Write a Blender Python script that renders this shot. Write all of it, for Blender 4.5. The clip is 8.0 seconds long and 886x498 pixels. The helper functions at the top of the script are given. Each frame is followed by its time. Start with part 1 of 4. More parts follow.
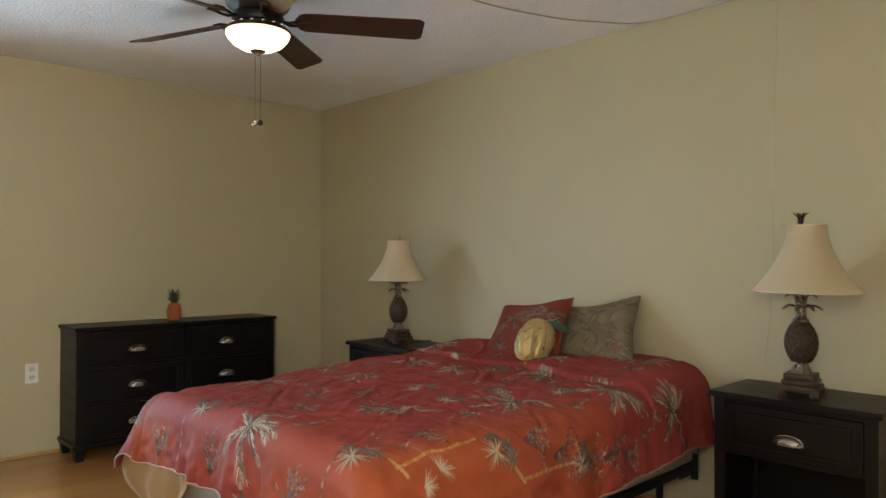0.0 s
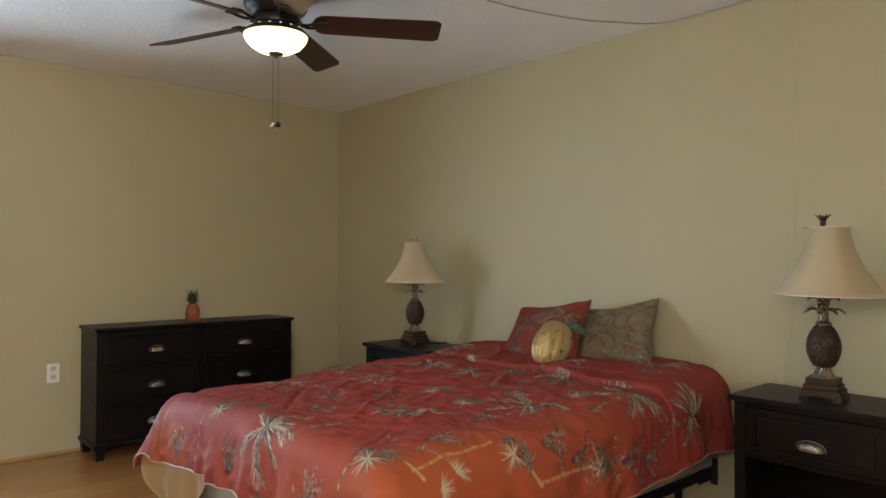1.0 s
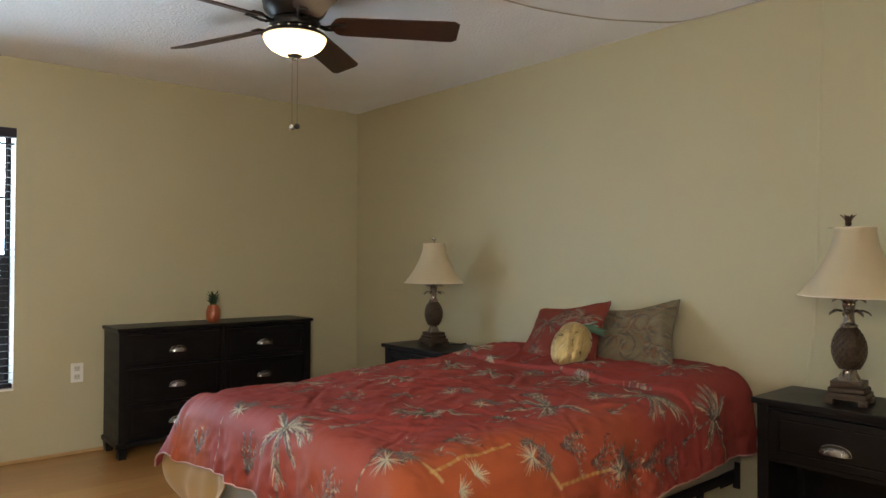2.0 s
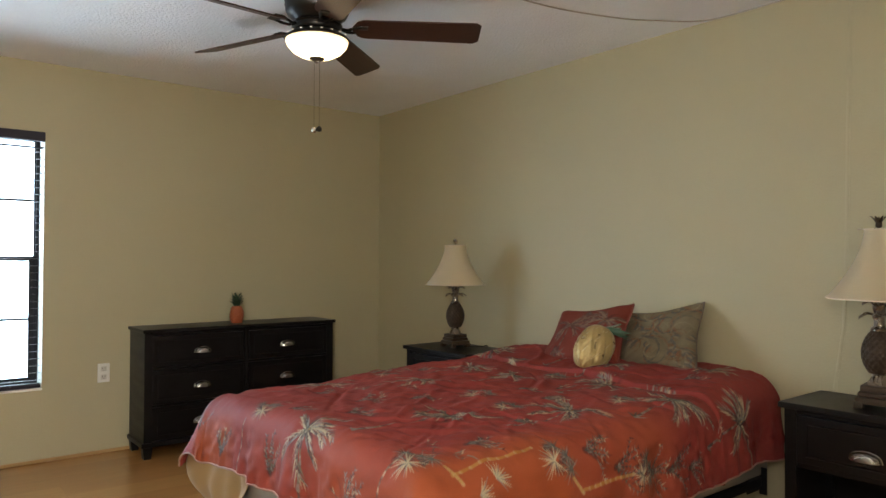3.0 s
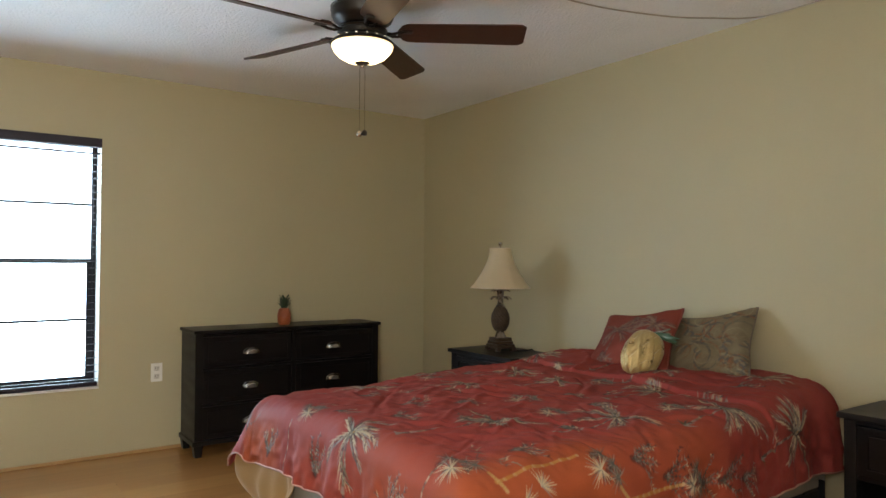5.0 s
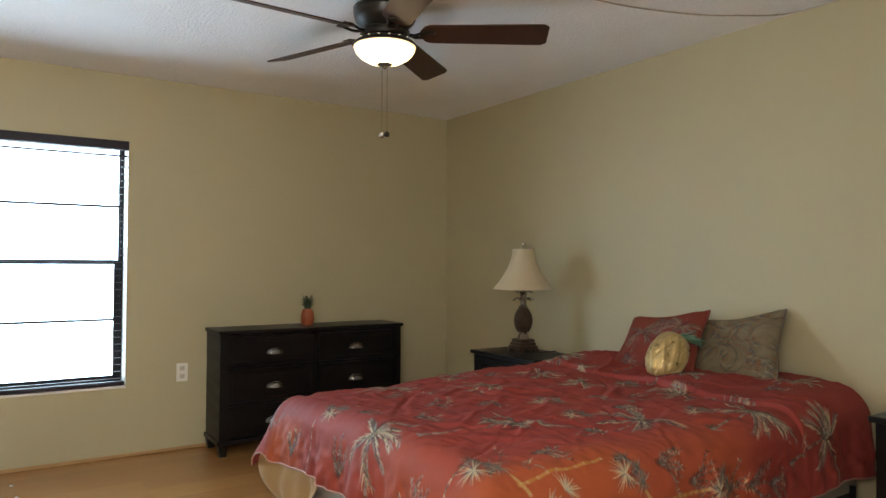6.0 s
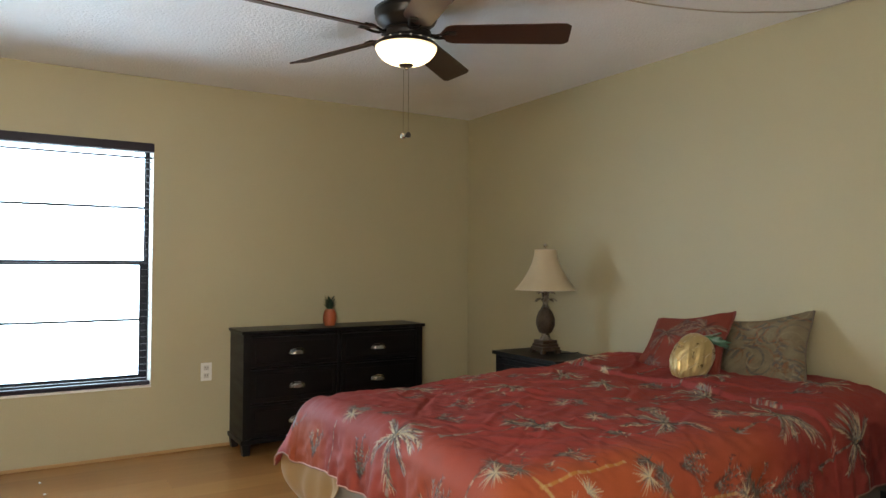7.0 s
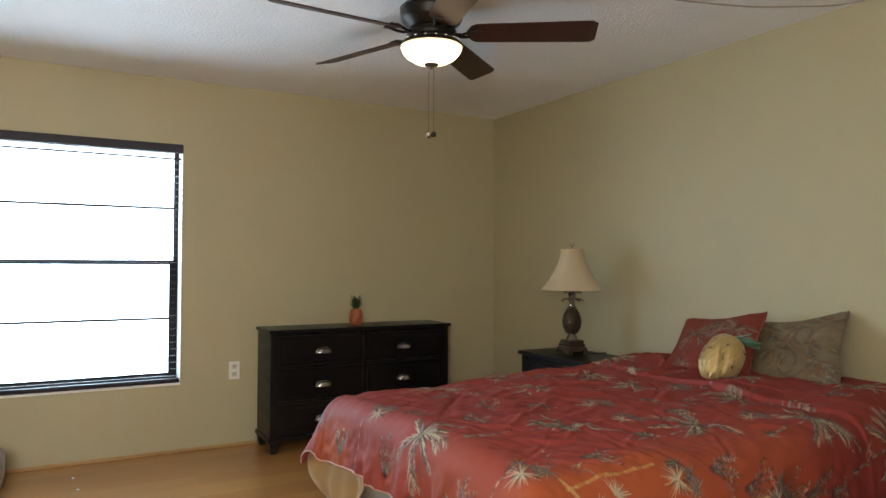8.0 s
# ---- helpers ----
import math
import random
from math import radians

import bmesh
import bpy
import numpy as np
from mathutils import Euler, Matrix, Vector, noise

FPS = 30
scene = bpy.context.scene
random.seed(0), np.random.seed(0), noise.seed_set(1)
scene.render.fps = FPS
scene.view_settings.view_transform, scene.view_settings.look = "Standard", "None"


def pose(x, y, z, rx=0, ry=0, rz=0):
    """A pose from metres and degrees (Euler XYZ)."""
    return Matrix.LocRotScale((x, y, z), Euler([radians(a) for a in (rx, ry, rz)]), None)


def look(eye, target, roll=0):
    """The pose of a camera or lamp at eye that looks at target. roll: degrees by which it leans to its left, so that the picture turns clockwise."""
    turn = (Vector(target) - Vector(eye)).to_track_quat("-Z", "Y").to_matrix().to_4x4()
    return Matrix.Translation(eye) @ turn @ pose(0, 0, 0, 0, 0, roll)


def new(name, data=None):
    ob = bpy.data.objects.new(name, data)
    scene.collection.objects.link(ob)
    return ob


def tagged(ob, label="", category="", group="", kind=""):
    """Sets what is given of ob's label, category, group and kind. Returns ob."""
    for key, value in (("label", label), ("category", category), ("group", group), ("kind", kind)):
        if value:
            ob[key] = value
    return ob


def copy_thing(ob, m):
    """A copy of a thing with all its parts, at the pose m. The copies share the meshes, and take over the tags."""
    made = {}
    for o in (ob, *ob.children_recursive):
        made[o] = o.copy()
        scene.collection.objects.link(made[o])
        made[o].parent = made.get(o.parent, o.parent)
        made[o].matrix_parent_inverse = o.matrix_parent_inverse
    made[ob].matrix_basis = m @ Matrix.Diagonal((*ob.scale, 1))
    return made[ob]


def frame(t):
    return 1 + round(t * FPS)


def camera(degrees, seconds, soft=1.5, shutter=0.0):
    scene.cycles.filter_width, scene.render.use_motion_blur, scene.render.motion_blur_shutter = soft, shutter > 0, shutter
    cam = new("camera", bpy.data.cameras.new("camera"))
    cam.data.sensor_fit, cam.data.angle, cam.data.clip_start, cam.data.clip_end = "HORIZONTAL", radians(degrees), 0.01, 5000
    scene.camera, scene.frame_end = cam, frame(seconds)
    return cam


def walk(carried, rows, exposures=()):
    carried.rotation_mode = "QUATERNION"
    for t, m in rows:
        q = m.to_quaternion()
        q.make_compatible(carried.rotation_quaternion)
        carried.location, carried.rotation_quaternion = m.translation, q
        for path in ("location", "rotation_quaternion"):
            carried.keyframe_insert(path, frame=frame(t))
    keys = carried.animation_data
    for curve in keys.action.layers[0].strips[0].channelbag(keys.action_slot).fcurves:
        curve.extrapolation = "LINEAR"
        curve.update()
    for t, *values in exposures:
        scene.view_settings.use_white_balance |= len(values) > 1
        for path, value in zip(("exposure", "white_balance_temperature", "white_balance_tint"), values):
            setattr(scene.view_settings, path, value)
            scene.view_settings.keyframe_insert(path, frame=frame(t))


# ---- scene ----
cam = camera(65.1, 8.0)
PATH = [
    (0, (4.844, -3.227, 1.226), (3.397, -1.846, 1.251), 0.1),
    (0.5, (4.842, -3.224, 1.227), (3.378, -1.861, 1.254), 0.2),
    (1, (4.839, -3.221, 1.228), (3.359, -1.876, 1.257), 0.2),
    (1.5, (4.838, -3.218, 1.228), (3.341, -1.893, 1.258), 0.2),
    (3, (4.833, -3.209, 1.23), (3.276, -1.954, 1.266), 0.2),
    (3.5, (4.831, -3.206, 1.231), (3.254, -1.977, 1.269), 0.3),
    (4, (4.83, -3.204, 1.233), (3.233, -2.0, 1.272), 0.3),
    (4.5, (4.829, -3.201, 1.235), (3.213, -2.024, 1.275), 0.3),
    (6, (4.82, -3.193, 1.238), (3.148, -2.097, 1.281), 0.3),
    (6.5, (4.82, -3.191, 1.238), (3.131, -2.121, 1.282), 0.3),
    (7, (4.815, -3.188, 1.239), (3.109, -2.145, 1.283), 0.3),
    (7.5, (4.813, -3.186, 1.24), (3.089, -2.172, 1.282), 0.3),
    (8, (4.81, -3.183, 1.24), (3.066, -2.204, 1.282), 0.3),
]
walk(cam, [(t, look(eye, target, roll)) for t, eye, target, roll in PATH])

# ---------------------------------------------------------------- world and light
world = bpy.data.worlds.new("world")
scene.world = world
world.use_nodes = True
wn = world.node_tree.nodes
sky = wn.new("ShaderNodeTexSky")
sky.sky_type, sky.sun_disc = "NISHITA", False
sky.sun_elevation, sky.sun_rotation = radians(55), radians(35)
world.node_tree.links.new(sky.outputs["Color"], wn["Background"].inputs["Color"])
wn["Background"].inputs["Strength"].default_value = 0.12

sun = new("sun", bpy.data.lights.new("sun", "SUN"))
sun.data.energy, sun.data.angle, sun.data.color = 3.0, radians(0.5), (1.0, 0.95, 0.88)
sun.matrix_world = look((3.0, 6.0, 12.0), (0.0, 0.0, 0.0))


def window_light(name, eye, target, sx, sy, watts, color):
    lamp = new(name, bpy.data.lights.new(name, "AREA"))
    lamp.data.shape, lamp.data.size, lamp.data.size_y = "RECTANGLE", sx, sy
    lamp.data.energy, lamp.data.color = watts, color
    lamp.matrix_world = look(eye, target)
    return lamp


window_light("skylight_west", (-0.75, -3.2, 0.82), (1.0, -3.2, 0.82), 2.4, 2.7, 250, (0.63, 0.83, 1.0))
# fill from the east: an added lamp behind a made-up opening, out of view
window_light("unseen_east_fill", (6.36, -4.25, 1.54), (4.0, -4.1, 1.54), 0.75, 0.7, 290, (1.0, 0.975, 0.93))

# ---------------------------------------------------------------- materials


def mat(name, color, rough=0.6, metal=0.0, var=0.12, scale=6.0, fine=80.0, bump=0.15, sheen=0.0, coat=0.0, second=None, stretch=(1, 1, 1), rand=0.0, spec=0.5):
    """A procedural surface: colour with variation at two scales, rough patches and fine relief."""
    m = bpy.data.materials.new(name)
    m.use_nodes = True
    nt = m.node_tree
    b = nt.nodes["Principled BSDF"]
    tc = nt.nodes.new("ShaderNodeTexCoord")
    mp = nt.nodes.new("ShaderNodeMapping")
    mp.inputs["Scale"].default_value = stretch
    nt.links.new(tc.outputs["Object"], mp.inputs["Vector"])
    n1 = nt.nodes.new("ShaderNodeTexNoise")
    n1.inputs["Scale"].default_value, n1.inputs["Detail"].default_value = scale, 4.0
    n2 = nt.nodes.new("ShaderNodeTexNoise")
    n2.inputs["Scale"].default_value, n2.inputs["Detail"].default_value = fine, 3.0
    for n in (n1, n2):
        nt.links.new(mp.outputs["Vector"], n.inputs["Vector"])
    mix = nt.nodes.new("ShaderNodeMix")
    mix.data_type = "RGBA"
    dark = tuple(c * (1 - var) for c in color)
    lite = tuple(min(1, c * (1 + var)) for c in (second or color))
    mix.inputs["A"].default_value, mix.inputs["B"].default_value = (*dark, 1), (*lite, 1)
    add = nt.nodes.new("ShaderNodeMath")
    add.operation = "MULTIPLY_ADD"
    add.inputs[1].default_value, add.inputs[2].default_value = 0.35, -0.17
    nt.links.new(n2.outputs["Fac"], add.inputs[0])
    tot = nt.nodes.new("ShaderNodeMath")
    nt.links.new(n1.outputs["Fac"], tot.inputs[0])
    nt.links.new(add.outputs[0], tot.inputs[1])
    last = tot
    if rand:
        oi = nt.nodes.new("ShaderNodeObjectInfo")
        r = nt.nodes.new("ShaderNodeMath")
        r.operation = "MULTIPLY_ADD"
        r.inputs[1].default_value, r.inputs[2].default_value = rand, -rand / 2
        nt.links.new(oi.outputs["Random"], r.inputs[0])
        last = nt.nodes.new("ShaderNodeMath")
        nt.links.new(tot.outputs[0], last.inputs[0])
        nt.links.new(r.outputs[0], last.inputs[1])
    nt.links.new(last.outputs[0], mix.inputs["Factor"])
    nt.links.new(mix.outputs["Result"], b.inputs["Base Color"])
    rr = nt.nodes.new("ShaderNodeMapRange")
    rr.inputs["To Min"].default_value, rr.inputs["To Max"].default_value = max(0.03, rough - 0.1), min(1, rough + 0.1)
    nt.links.new(n1.outputs["Fac"], rr.inputs["Value"])
    nt.links.new(rr.outputs["Result"], b.inputs["Roughness"])
    b.inputs["Metallic"].default_value = metal
    b.inputs["Sheen Weight"].default_value = sheen
    b.inputs["Coat Weight"].default_value = coat
    b.inputs["Specular IOR Level"].default_value = spec
    if bump:
        bp = nt.nodes.new("ShaderNodeBump")
        bp.inputs["Strength"].default_value, bp.inputs["Distance"].default_value = bump, 0.004
        nt.links.new(n2.outputs["Fac"], bp.inputs["Height"])
        nt.links.new(bp.outputs["Normal"], b.inputs["Normal"])
    return m


def printed(name, rough=0.5, sheen=0.4, bump=0.25):
    """Cloth whose print is stored on the mesh as the colour layer 'print'."""
    m = mat(name, (0.5, 0.5, 0.5), rough, 0, 0.06, 5, 420, bump, sheen, spec=0.15)
    nt = m.node_tree
    b = nt.nodes["Principled BSDF"]
    at = nt.nodes.new("ShaderNodeAttribute")
    at.attribute_name = "print"
    mul = nt.nodes.new("ShaderNodeMix")
    mul.data_type, mul.blend_type = "RGBA", "MULTIPLY"
    mul.inputs["Factor"].default_value = 1.0
    n = [x for x in nt.nodes if x.bl_idname == "ShaderNodeTexNoise"][1]
    ramp = nt.nodes.new("ShaderNodeMapRange")
    ramp.inputs["To Min"].default_value, ramp.inputs["To Max"].default_value = 0.8, 1.2
    nt.links.new(n.outputs["Fac"], ramp.inputs["Value"])
    nt.links.new(at.outputs["Color"], mul.inputs["A"])
    nt.links.new(ramp.outputs["Result"], mul.inputs["B"])
    nt.links.new(mul.outputs["Result"], b.inputs["Base Color"])
    b.inputs["Sheen Tint"].default_value = (1.0, 0.75, 0.65, 1)
    return m


def glow(name, color, strength):
    m = bpy.data.materials.new(name)
    m.use_nodes = True
    b = m.node_tree.nodes["Principled BSDF"]
    b.inputs["Base Color"].default_value = (0.9, 0.86, 0.78, 1)
    b.inputs["Emission Color"].default_value = (*color, 1)
    b.inputs["Emission Strength"].default_value = strength
    b.inputs["Roughness"].default_value = 0.25
    return m


WALL = mat("wall_paint", (0.440, 0.387, 0.242), 0.55, var=0.05, scale=1.6, fine=95, bump=0.22)
SEAM = mat("seam_filler", (0.452, 0.398, 0.250), 0.5, var=0.10, scale=3, fine=60, bump=0.1)
CEIL = mat("ceiling_texture", (0.88, 0.89, 0.91), 0.9, var=0.08, scale=2.0, fine=70, bump=1.0)
for nd in CEIL.node_tree.nodes:
    if nd.bl_idname == "ShaderNodeBump":
        nd.inputs["Distance"].default_value = 0.0055
PLANK = mat("laminate", (0.37, 0.172, 0.056), 0.22, var=0.10, scale=1.3, fine=9, bump=0.0, second=(0.43, 0.21, 0.070), stretch=(3.2, 0.5, 2.2), rand=0.45, coat=0.25)
SLAB = mat("subfloor", (0.24, 0.115, 0.036), 0.6)
OAK = mat("oak_trim", (0.42, 0.24, 0.09), 0.45, var=0.2, scale=5, fine=60, stretch=(8, 1, 8))
BLACKWOOD = mat("espresso_wood", (0.0045, 0.0038, 0.0042), 0.38, var=0.3, scale=4, fine=70, bump=0.03, stretch=(1, 1, 6), second=(0.0065, 0.0055, 0.0055), spec=0.24)
CHROME = mat("satin_nickel", (0.62, 0.60, 0.57), 0.26, 1.0, var=0.08, bump=0.02)
BRONZE = mat("dark_bronze", (0.020, 0.016, 0.013), 0.38, 0.55, var=0.25, fine=60, bump=0.05)
WALNUT = mat("walnut_blade", (0.032, 0.012, 0.008), 0.42, var=0.35, scale=6, fine=90, stretch=(1, 12, 1), second=(0.055, 0.022, 0.014))
WINMETAL = mat("window_bronze", (0.012, 0.011, 0.013), 0.65, 0.0, var=0.2, spec=0.2)
# grey puts the shade of backlit slats into the colour of a light blind
SLAT = mat("backlit_blind_slat", (0.20, 0.19, 0.20), 0.6, var=0.05)
VALANCE = mat("blind_valance", (0.020, 0.014, 0.022), 0.5, var=0.2, spec=0.3)
SOCKET = mat("socket_plastic", (0.58, 0.56, 0.51), 0.45, var=0.05)
WHITE = mat("white_plastic", (0.78, 0.77, 0.73), 0.4, var=0.04)
SLOT = mat("dark_slot", (0.12, 0.11, 0.10), 0.6)
RESIN = mat("bronzed_resin", (0.036, 0.024, 0.016), 0.42, 0.1, var=0.5, scale=30, fine=160, bump=0.5, second=(0.055, 0.035, 0.022), spec=0.22)
SILVERED = mat("silvered_resin", (0.40, 0.375, 0.33), 0.28, 0.8, var=0.5, scale=25, fine=120, bump=0.4, second=(0.16, 0.12, 0.09))
SHADE = mat("shade_linen", (0.82, 0.70, 0.49), 0.8, var=0.04, fine=240, bump=0.1, sheen=0.2)
TRIM = mat("shade_trim", (0.78, 0.66, 0.50), 0.7, var=0.05)
CLAY = mat("orange_glaze", (0.33, 0.078, 0.026), 0.35, var=0.25, scale=20, fine=100, bump=0.2)
LEAFG = mat("green_glaze", (0.022, 0.050, 0.020), 0.5, var=0.4, scale=30)
CLOTHLEAF = mat("green_satin", (0.03, 0.11, 0.055), 0.35, var=0.3, scale=30, sheen=0.4)
GOLD = mat("gold_satin", (0.50, 0.37, 0.16), 0.30, 0.6, var=0.2, scale=18, fine=45, bump=0.45, sheen=0.2)
GOLDTHREAD = mat("gold_thread", (0.62, 0.52, 0.32), 0.4, 0.2, var=0.1)
TICKING = mat("box_spring_cloth", (0.27, 0.245, 0.205), 0.85, var=0.08, fine=260, bump=0.3)
SHEET = mat("tan_sateen", (0.31, 0.18, 0.055), 0.5, var=0.1, fine=220, bump=0.15, sheen=0.1)
PIPE = mat("piping_cord", (0.36, 0.20, 0.15), 0.6, var=0.12, fine=200)
STEEL = mat("black_steel", (0.015, 0.016, 0.018), 0.45, 0.6, var=0.2)
GREYMETAL = mat("grey_metal", (0.42, 0.41, 0.42), 0.35, 0.7, var=0.1)
CORD = mat("grey_cord", (0.42, 0.38, 0.33), 0.7, var=0.15)
MILK = glow("lit_glass", (1.0, 0.74, 0.38), 6.0)
mt = MILK.node_tree
co, sx, mr = mt.nodes.new("ShaderNodeTexCoord"), mt.nodes.new("ShaderNodeSeparateXYZ"), mt.nodes.new("ShaderNodeMapRange")
mt.links.new(co.outputs["Object"], sx.inputs["Vector"])
mt.links.new(sx.outputs["Z"], mr.inputs["Value"])
for key, value in (("From Min", -0.184), ("From Max", -0.235), ("To Min", 0.65), ("To Max", 6.0)):
    mr.inputs[key].default_value = value
mt.links.new(mr.outputs["Result"], mt.nodes["Principled BSDF"].inputs["Emission Strength"])
VENTGLOW = glow("lamp_light_in_vents", (1.0, 0.85, 0.6), 0.35)
GLOBE = glow("floor_lamp_globe", (1.0, 0.955, 0.90), 1150.0)
COMFORTER = printed("palm_print", 0.68, 0.0)
PAISLEY = printed("paisley_weave", 0.7, 0.04, 0.4)
GLASS = bpy.data.materials.new("window_glass")
GLASS.use_nodes = True
g = GLASS.node_tree.nodes["Principled BSDF"]
g.inputs["Transmission Weight"].default_value, g.inputs["Roughness"].default_value, g.inputs["IOR"].default_value = 1.0, 0.0, 1.45

# ---------------------------------------------------------------- builders


def box(x0, x1, y0, y1, z0, z1, bevel=0.0, into=None, segs=2):
    bm = bmesh.new()
    bmesh.ops.create_cube(bm, size=1)
    for v in bm.verts:
        v.co = Vector((x0 + (v.co.x + 0.5) * (x1 - x0), y0 + (v.co.y + 0.5) * (y1 - y0), z0 + (v.co.z + 0.5) * (z1 - z0)))
    if bevel:
        bmesh.ops.bevel(bm, geom=bm.edges[:], offset=bevel, segments=segs, affect="EDGES", profile=0.6)
    return join(into, bm)


def join(into, bm):
    if into is None:
        return bm
    me = bpy.data.meshes.new("t")
    bm.to_mesh(me)
    into.from_mesh(me)
    bpy.data.meshes.remove(me)
    bm.free()
    return into


def lathe(profile, segs=32, into=None, flutes=0, depth=0.0, at=(0, 0, 0)):
    """Turned body from (radius, height) pairs; flutes pinch the outline into panels."""
    bm = bmesh.new()
    rings = []
    for r, z in profile:
        ring = []
        for i in range(segs):
            a = 2 * math.pi * i / segs
            k = r * (1 - depth * abs(math.sin(a * flutes / 2)) if flutes else 1)
            ring.append(bm.verts.new((at[0] + k * math.cos(a), at[1] + k * math.sin(a), at[2] + z)))
        rings.append(ring)
    for a, b in zip(rings, rings[1:]):
        for i in range(segs):
            j = (i + 1) % segs
            bm.faces.new((a[i], a[j], b[j], b[i]))
    if profile[0][0] > 1e-4:
        bm.faces.new(rings[0][::-1])
    if profile[-1][0] > 1e-4:
        bm.faces.new(rings[-1])
    return join(into, bm)


def tube(points, r, into=None, segs=8, taper=None):
    bm = bmesh.new()
    pts = [Vector(p) for p in points]
    rings = []
    for i, p in enumerate(pts):
        d = (pts[min(i + 1, len(pts) - 1)] - pts[max(i - 1, 0)]).normalized()
        s = d.cross(Vector((0, 0, 1)))
        s = s.normalized() if s.length > 1e-4 else Vector((1, 0, 0))
        u = s.cross(d)
        rr = r * (taper(i / (len(pts) - 1)) if taper else 1)
        rings.append([bm.verts.new(p + rr * (math.cos(2 * math.pi * k / segs) * s + math.sin(2 * math.pi * k / segs) * u)) for k in range(segs)])
    for a, b in zip(rings, rings[1:]):
        for k in range(segs):
            j = (k + 1) % segs
            bm.faces.new((a[k], a[j], b[j], b[k]))
    bm.faces.new(rings[0][::-1]), bm.faces.new(rings[-1])
    return join(into, bm)


def blade(base, way, up, length, width, curl, into=None, n=6, thick=0.004):
    """A leaf: a tapered, bent strip with thickness and a raised midrib."""
    bm = bmesh.new()
    way, up = Vector(way).normalized(), Vector(up).normalized()
    side = way.cross(up).normalized()
    rows = []
    for i in range(n + 1):
        t = i / n
        c = Vector(base) + way * length * t + up * curl * t * t
        w = width * (0.35 + 2.2 * t) * (1 - t) ** 0.8 * 0.75 + 0.0006
        rows.append([bm.verts.new(c - side * w), bm.verts.new(c + up * thick), bm.verts.new(c + side * w), bm.verts.new(c - up * thick)])
    for a, b in zip(rows, rows[1:]):
        for k in range(4):
            j = (k + 1) % 4
            bm.faces.new((a[k], a[j], b[j], b[k]))
    bm.faces.new(rows[0][::-1]), bm.faces.new(rows[-1])
    return join(into, bm)


def part(name, bm, material, parent=None, label="", smooth=False):
    me = bpy.data.meshes.new(name)
    bmesh.ops.recalc_face_normals(bm, faces=bm.faces[:])
    bm.to_mesh(me)
    bm.free()
    me.materials.append(material)
    if smooth:
        me.polygons.foreach_set("use_smooth", [True] * len(me.polygons))
        me.set_sharp_from_angle(angle=radians(smooth if smooth is not True else 40))
    ob = new(name, me)
    if parent is not None:
        ob.parent = parent
    return tagged(ob, label) if label else ob


def thing(name, label, category, group=""):
    ob = new(name)
    ob.empty_display_size = 0.05
    return tagged(ob, label, category, group)


def smooth01(t):
    t = np.clip(t, 0, 1)
    return t * t * (3 - 2 * t)


# ---------------------------------------------------------------- the room
EAST, SOUTH, H, T = 6.0, -4.7, 2.44, 0.20
WY0, WY1, WZ0, WZ1 = -3.95, -2.447, 0.445, 2.0  # opening in the west wall
EY0, EY1, EZ0, EZ1 = -4.46, -4.06, 1.28, 1.80  # opening in the east wall, out of view, made up for the fill lamp

wall = box(-T, 0, SOUTH - T, WY0, 0, H)
box(-T, 0, WY1, T, 0, H, into=wall)
box(-T, 0, WY0, WY1, 0, WZ0, into=wall)
box(-T, 0, WY0, WY1, WZ1, H, into=wall)
tagged(part("wall_west", wall, WALL), "tan painted wall with a wide window opening", "wall", kind="structure")
tagged(part("wall_north", box(0, EAST, 0, T, 0, H), WALL), "tan painted plain wall behind the bed", "wall", kind="structure")
wall = box(EAST, EAST + T, SOUTH - T, EY0, 0, H)
box(EAST, EAST + T, EY1, T, 0, H, into=wall)
box(EAST, EAST + T, EY0, EY1, 0, EZ0, into=wall)
box(EAST, EAST + T, EY0, EY1, EZ1, H, into=wall)
tagged(part("wall_east", wall, WALL), "tan painted wall with a small added opening for unseen fill light", "wall", kind="structure")
tagged(part("wall_south", box(0, EAST, SOUTH - T, SOUTH, 0, H), WALL), "tan painted plain wall", "wall", kind="structure")
tagged(part("ceiling", box(-T, EAST + T, SOUTH - T, T, H, H + 0.1), CEIL), "off-white popcorn textured ceiling", "ceiling", kind="structure")
floor = tagged(part("floor", box(-T, EAST + T, SOUTH - T, T, -0.1, -0.0012), SLAB), "honey coloured laminate plank floor", "floor", kind="structure")
tagged(part("ground", box(-60, 60, -60, 60, -0.7, -0.6), mat("dry_lawn", (0.16, 0.17, 0.07), 0.95, var=0.3)), "pale dry lawn outside the house", "ground", kind="structure")
tagged(part("baseboard_west", box(0.001, 0.014, SOUTH, -0.02, 0.001, 0.022, 0.005), OAK), "thin oak quarter-round strip along the floor", "baseboard", kind="structure")
tagged(part("baseboard_north", box(0.016, EAST, -0.014, -0.001, 0.001, 0.022, 0.005), OAK), "thin oak quarter-round strip along the floor", "baseboard", kind="structure")
seam = tube([(3.548, 0.001, 0.03), (3.556, 0.001, 0.7), (3.592, 0.001, 0.95), (3.606, 0.001, 1.35), (3.616, 0.001, 1.9), (3.632, 0.001, H)], 0.009, segs=10)
for v in seam.verts:
    v.co.y = max(v.co.y, -1) * 0.32
tagged(part("trim_seam", seam, SEAM, smooth=60), "painted raised joint between two wall panels", "trim", kind="structure")


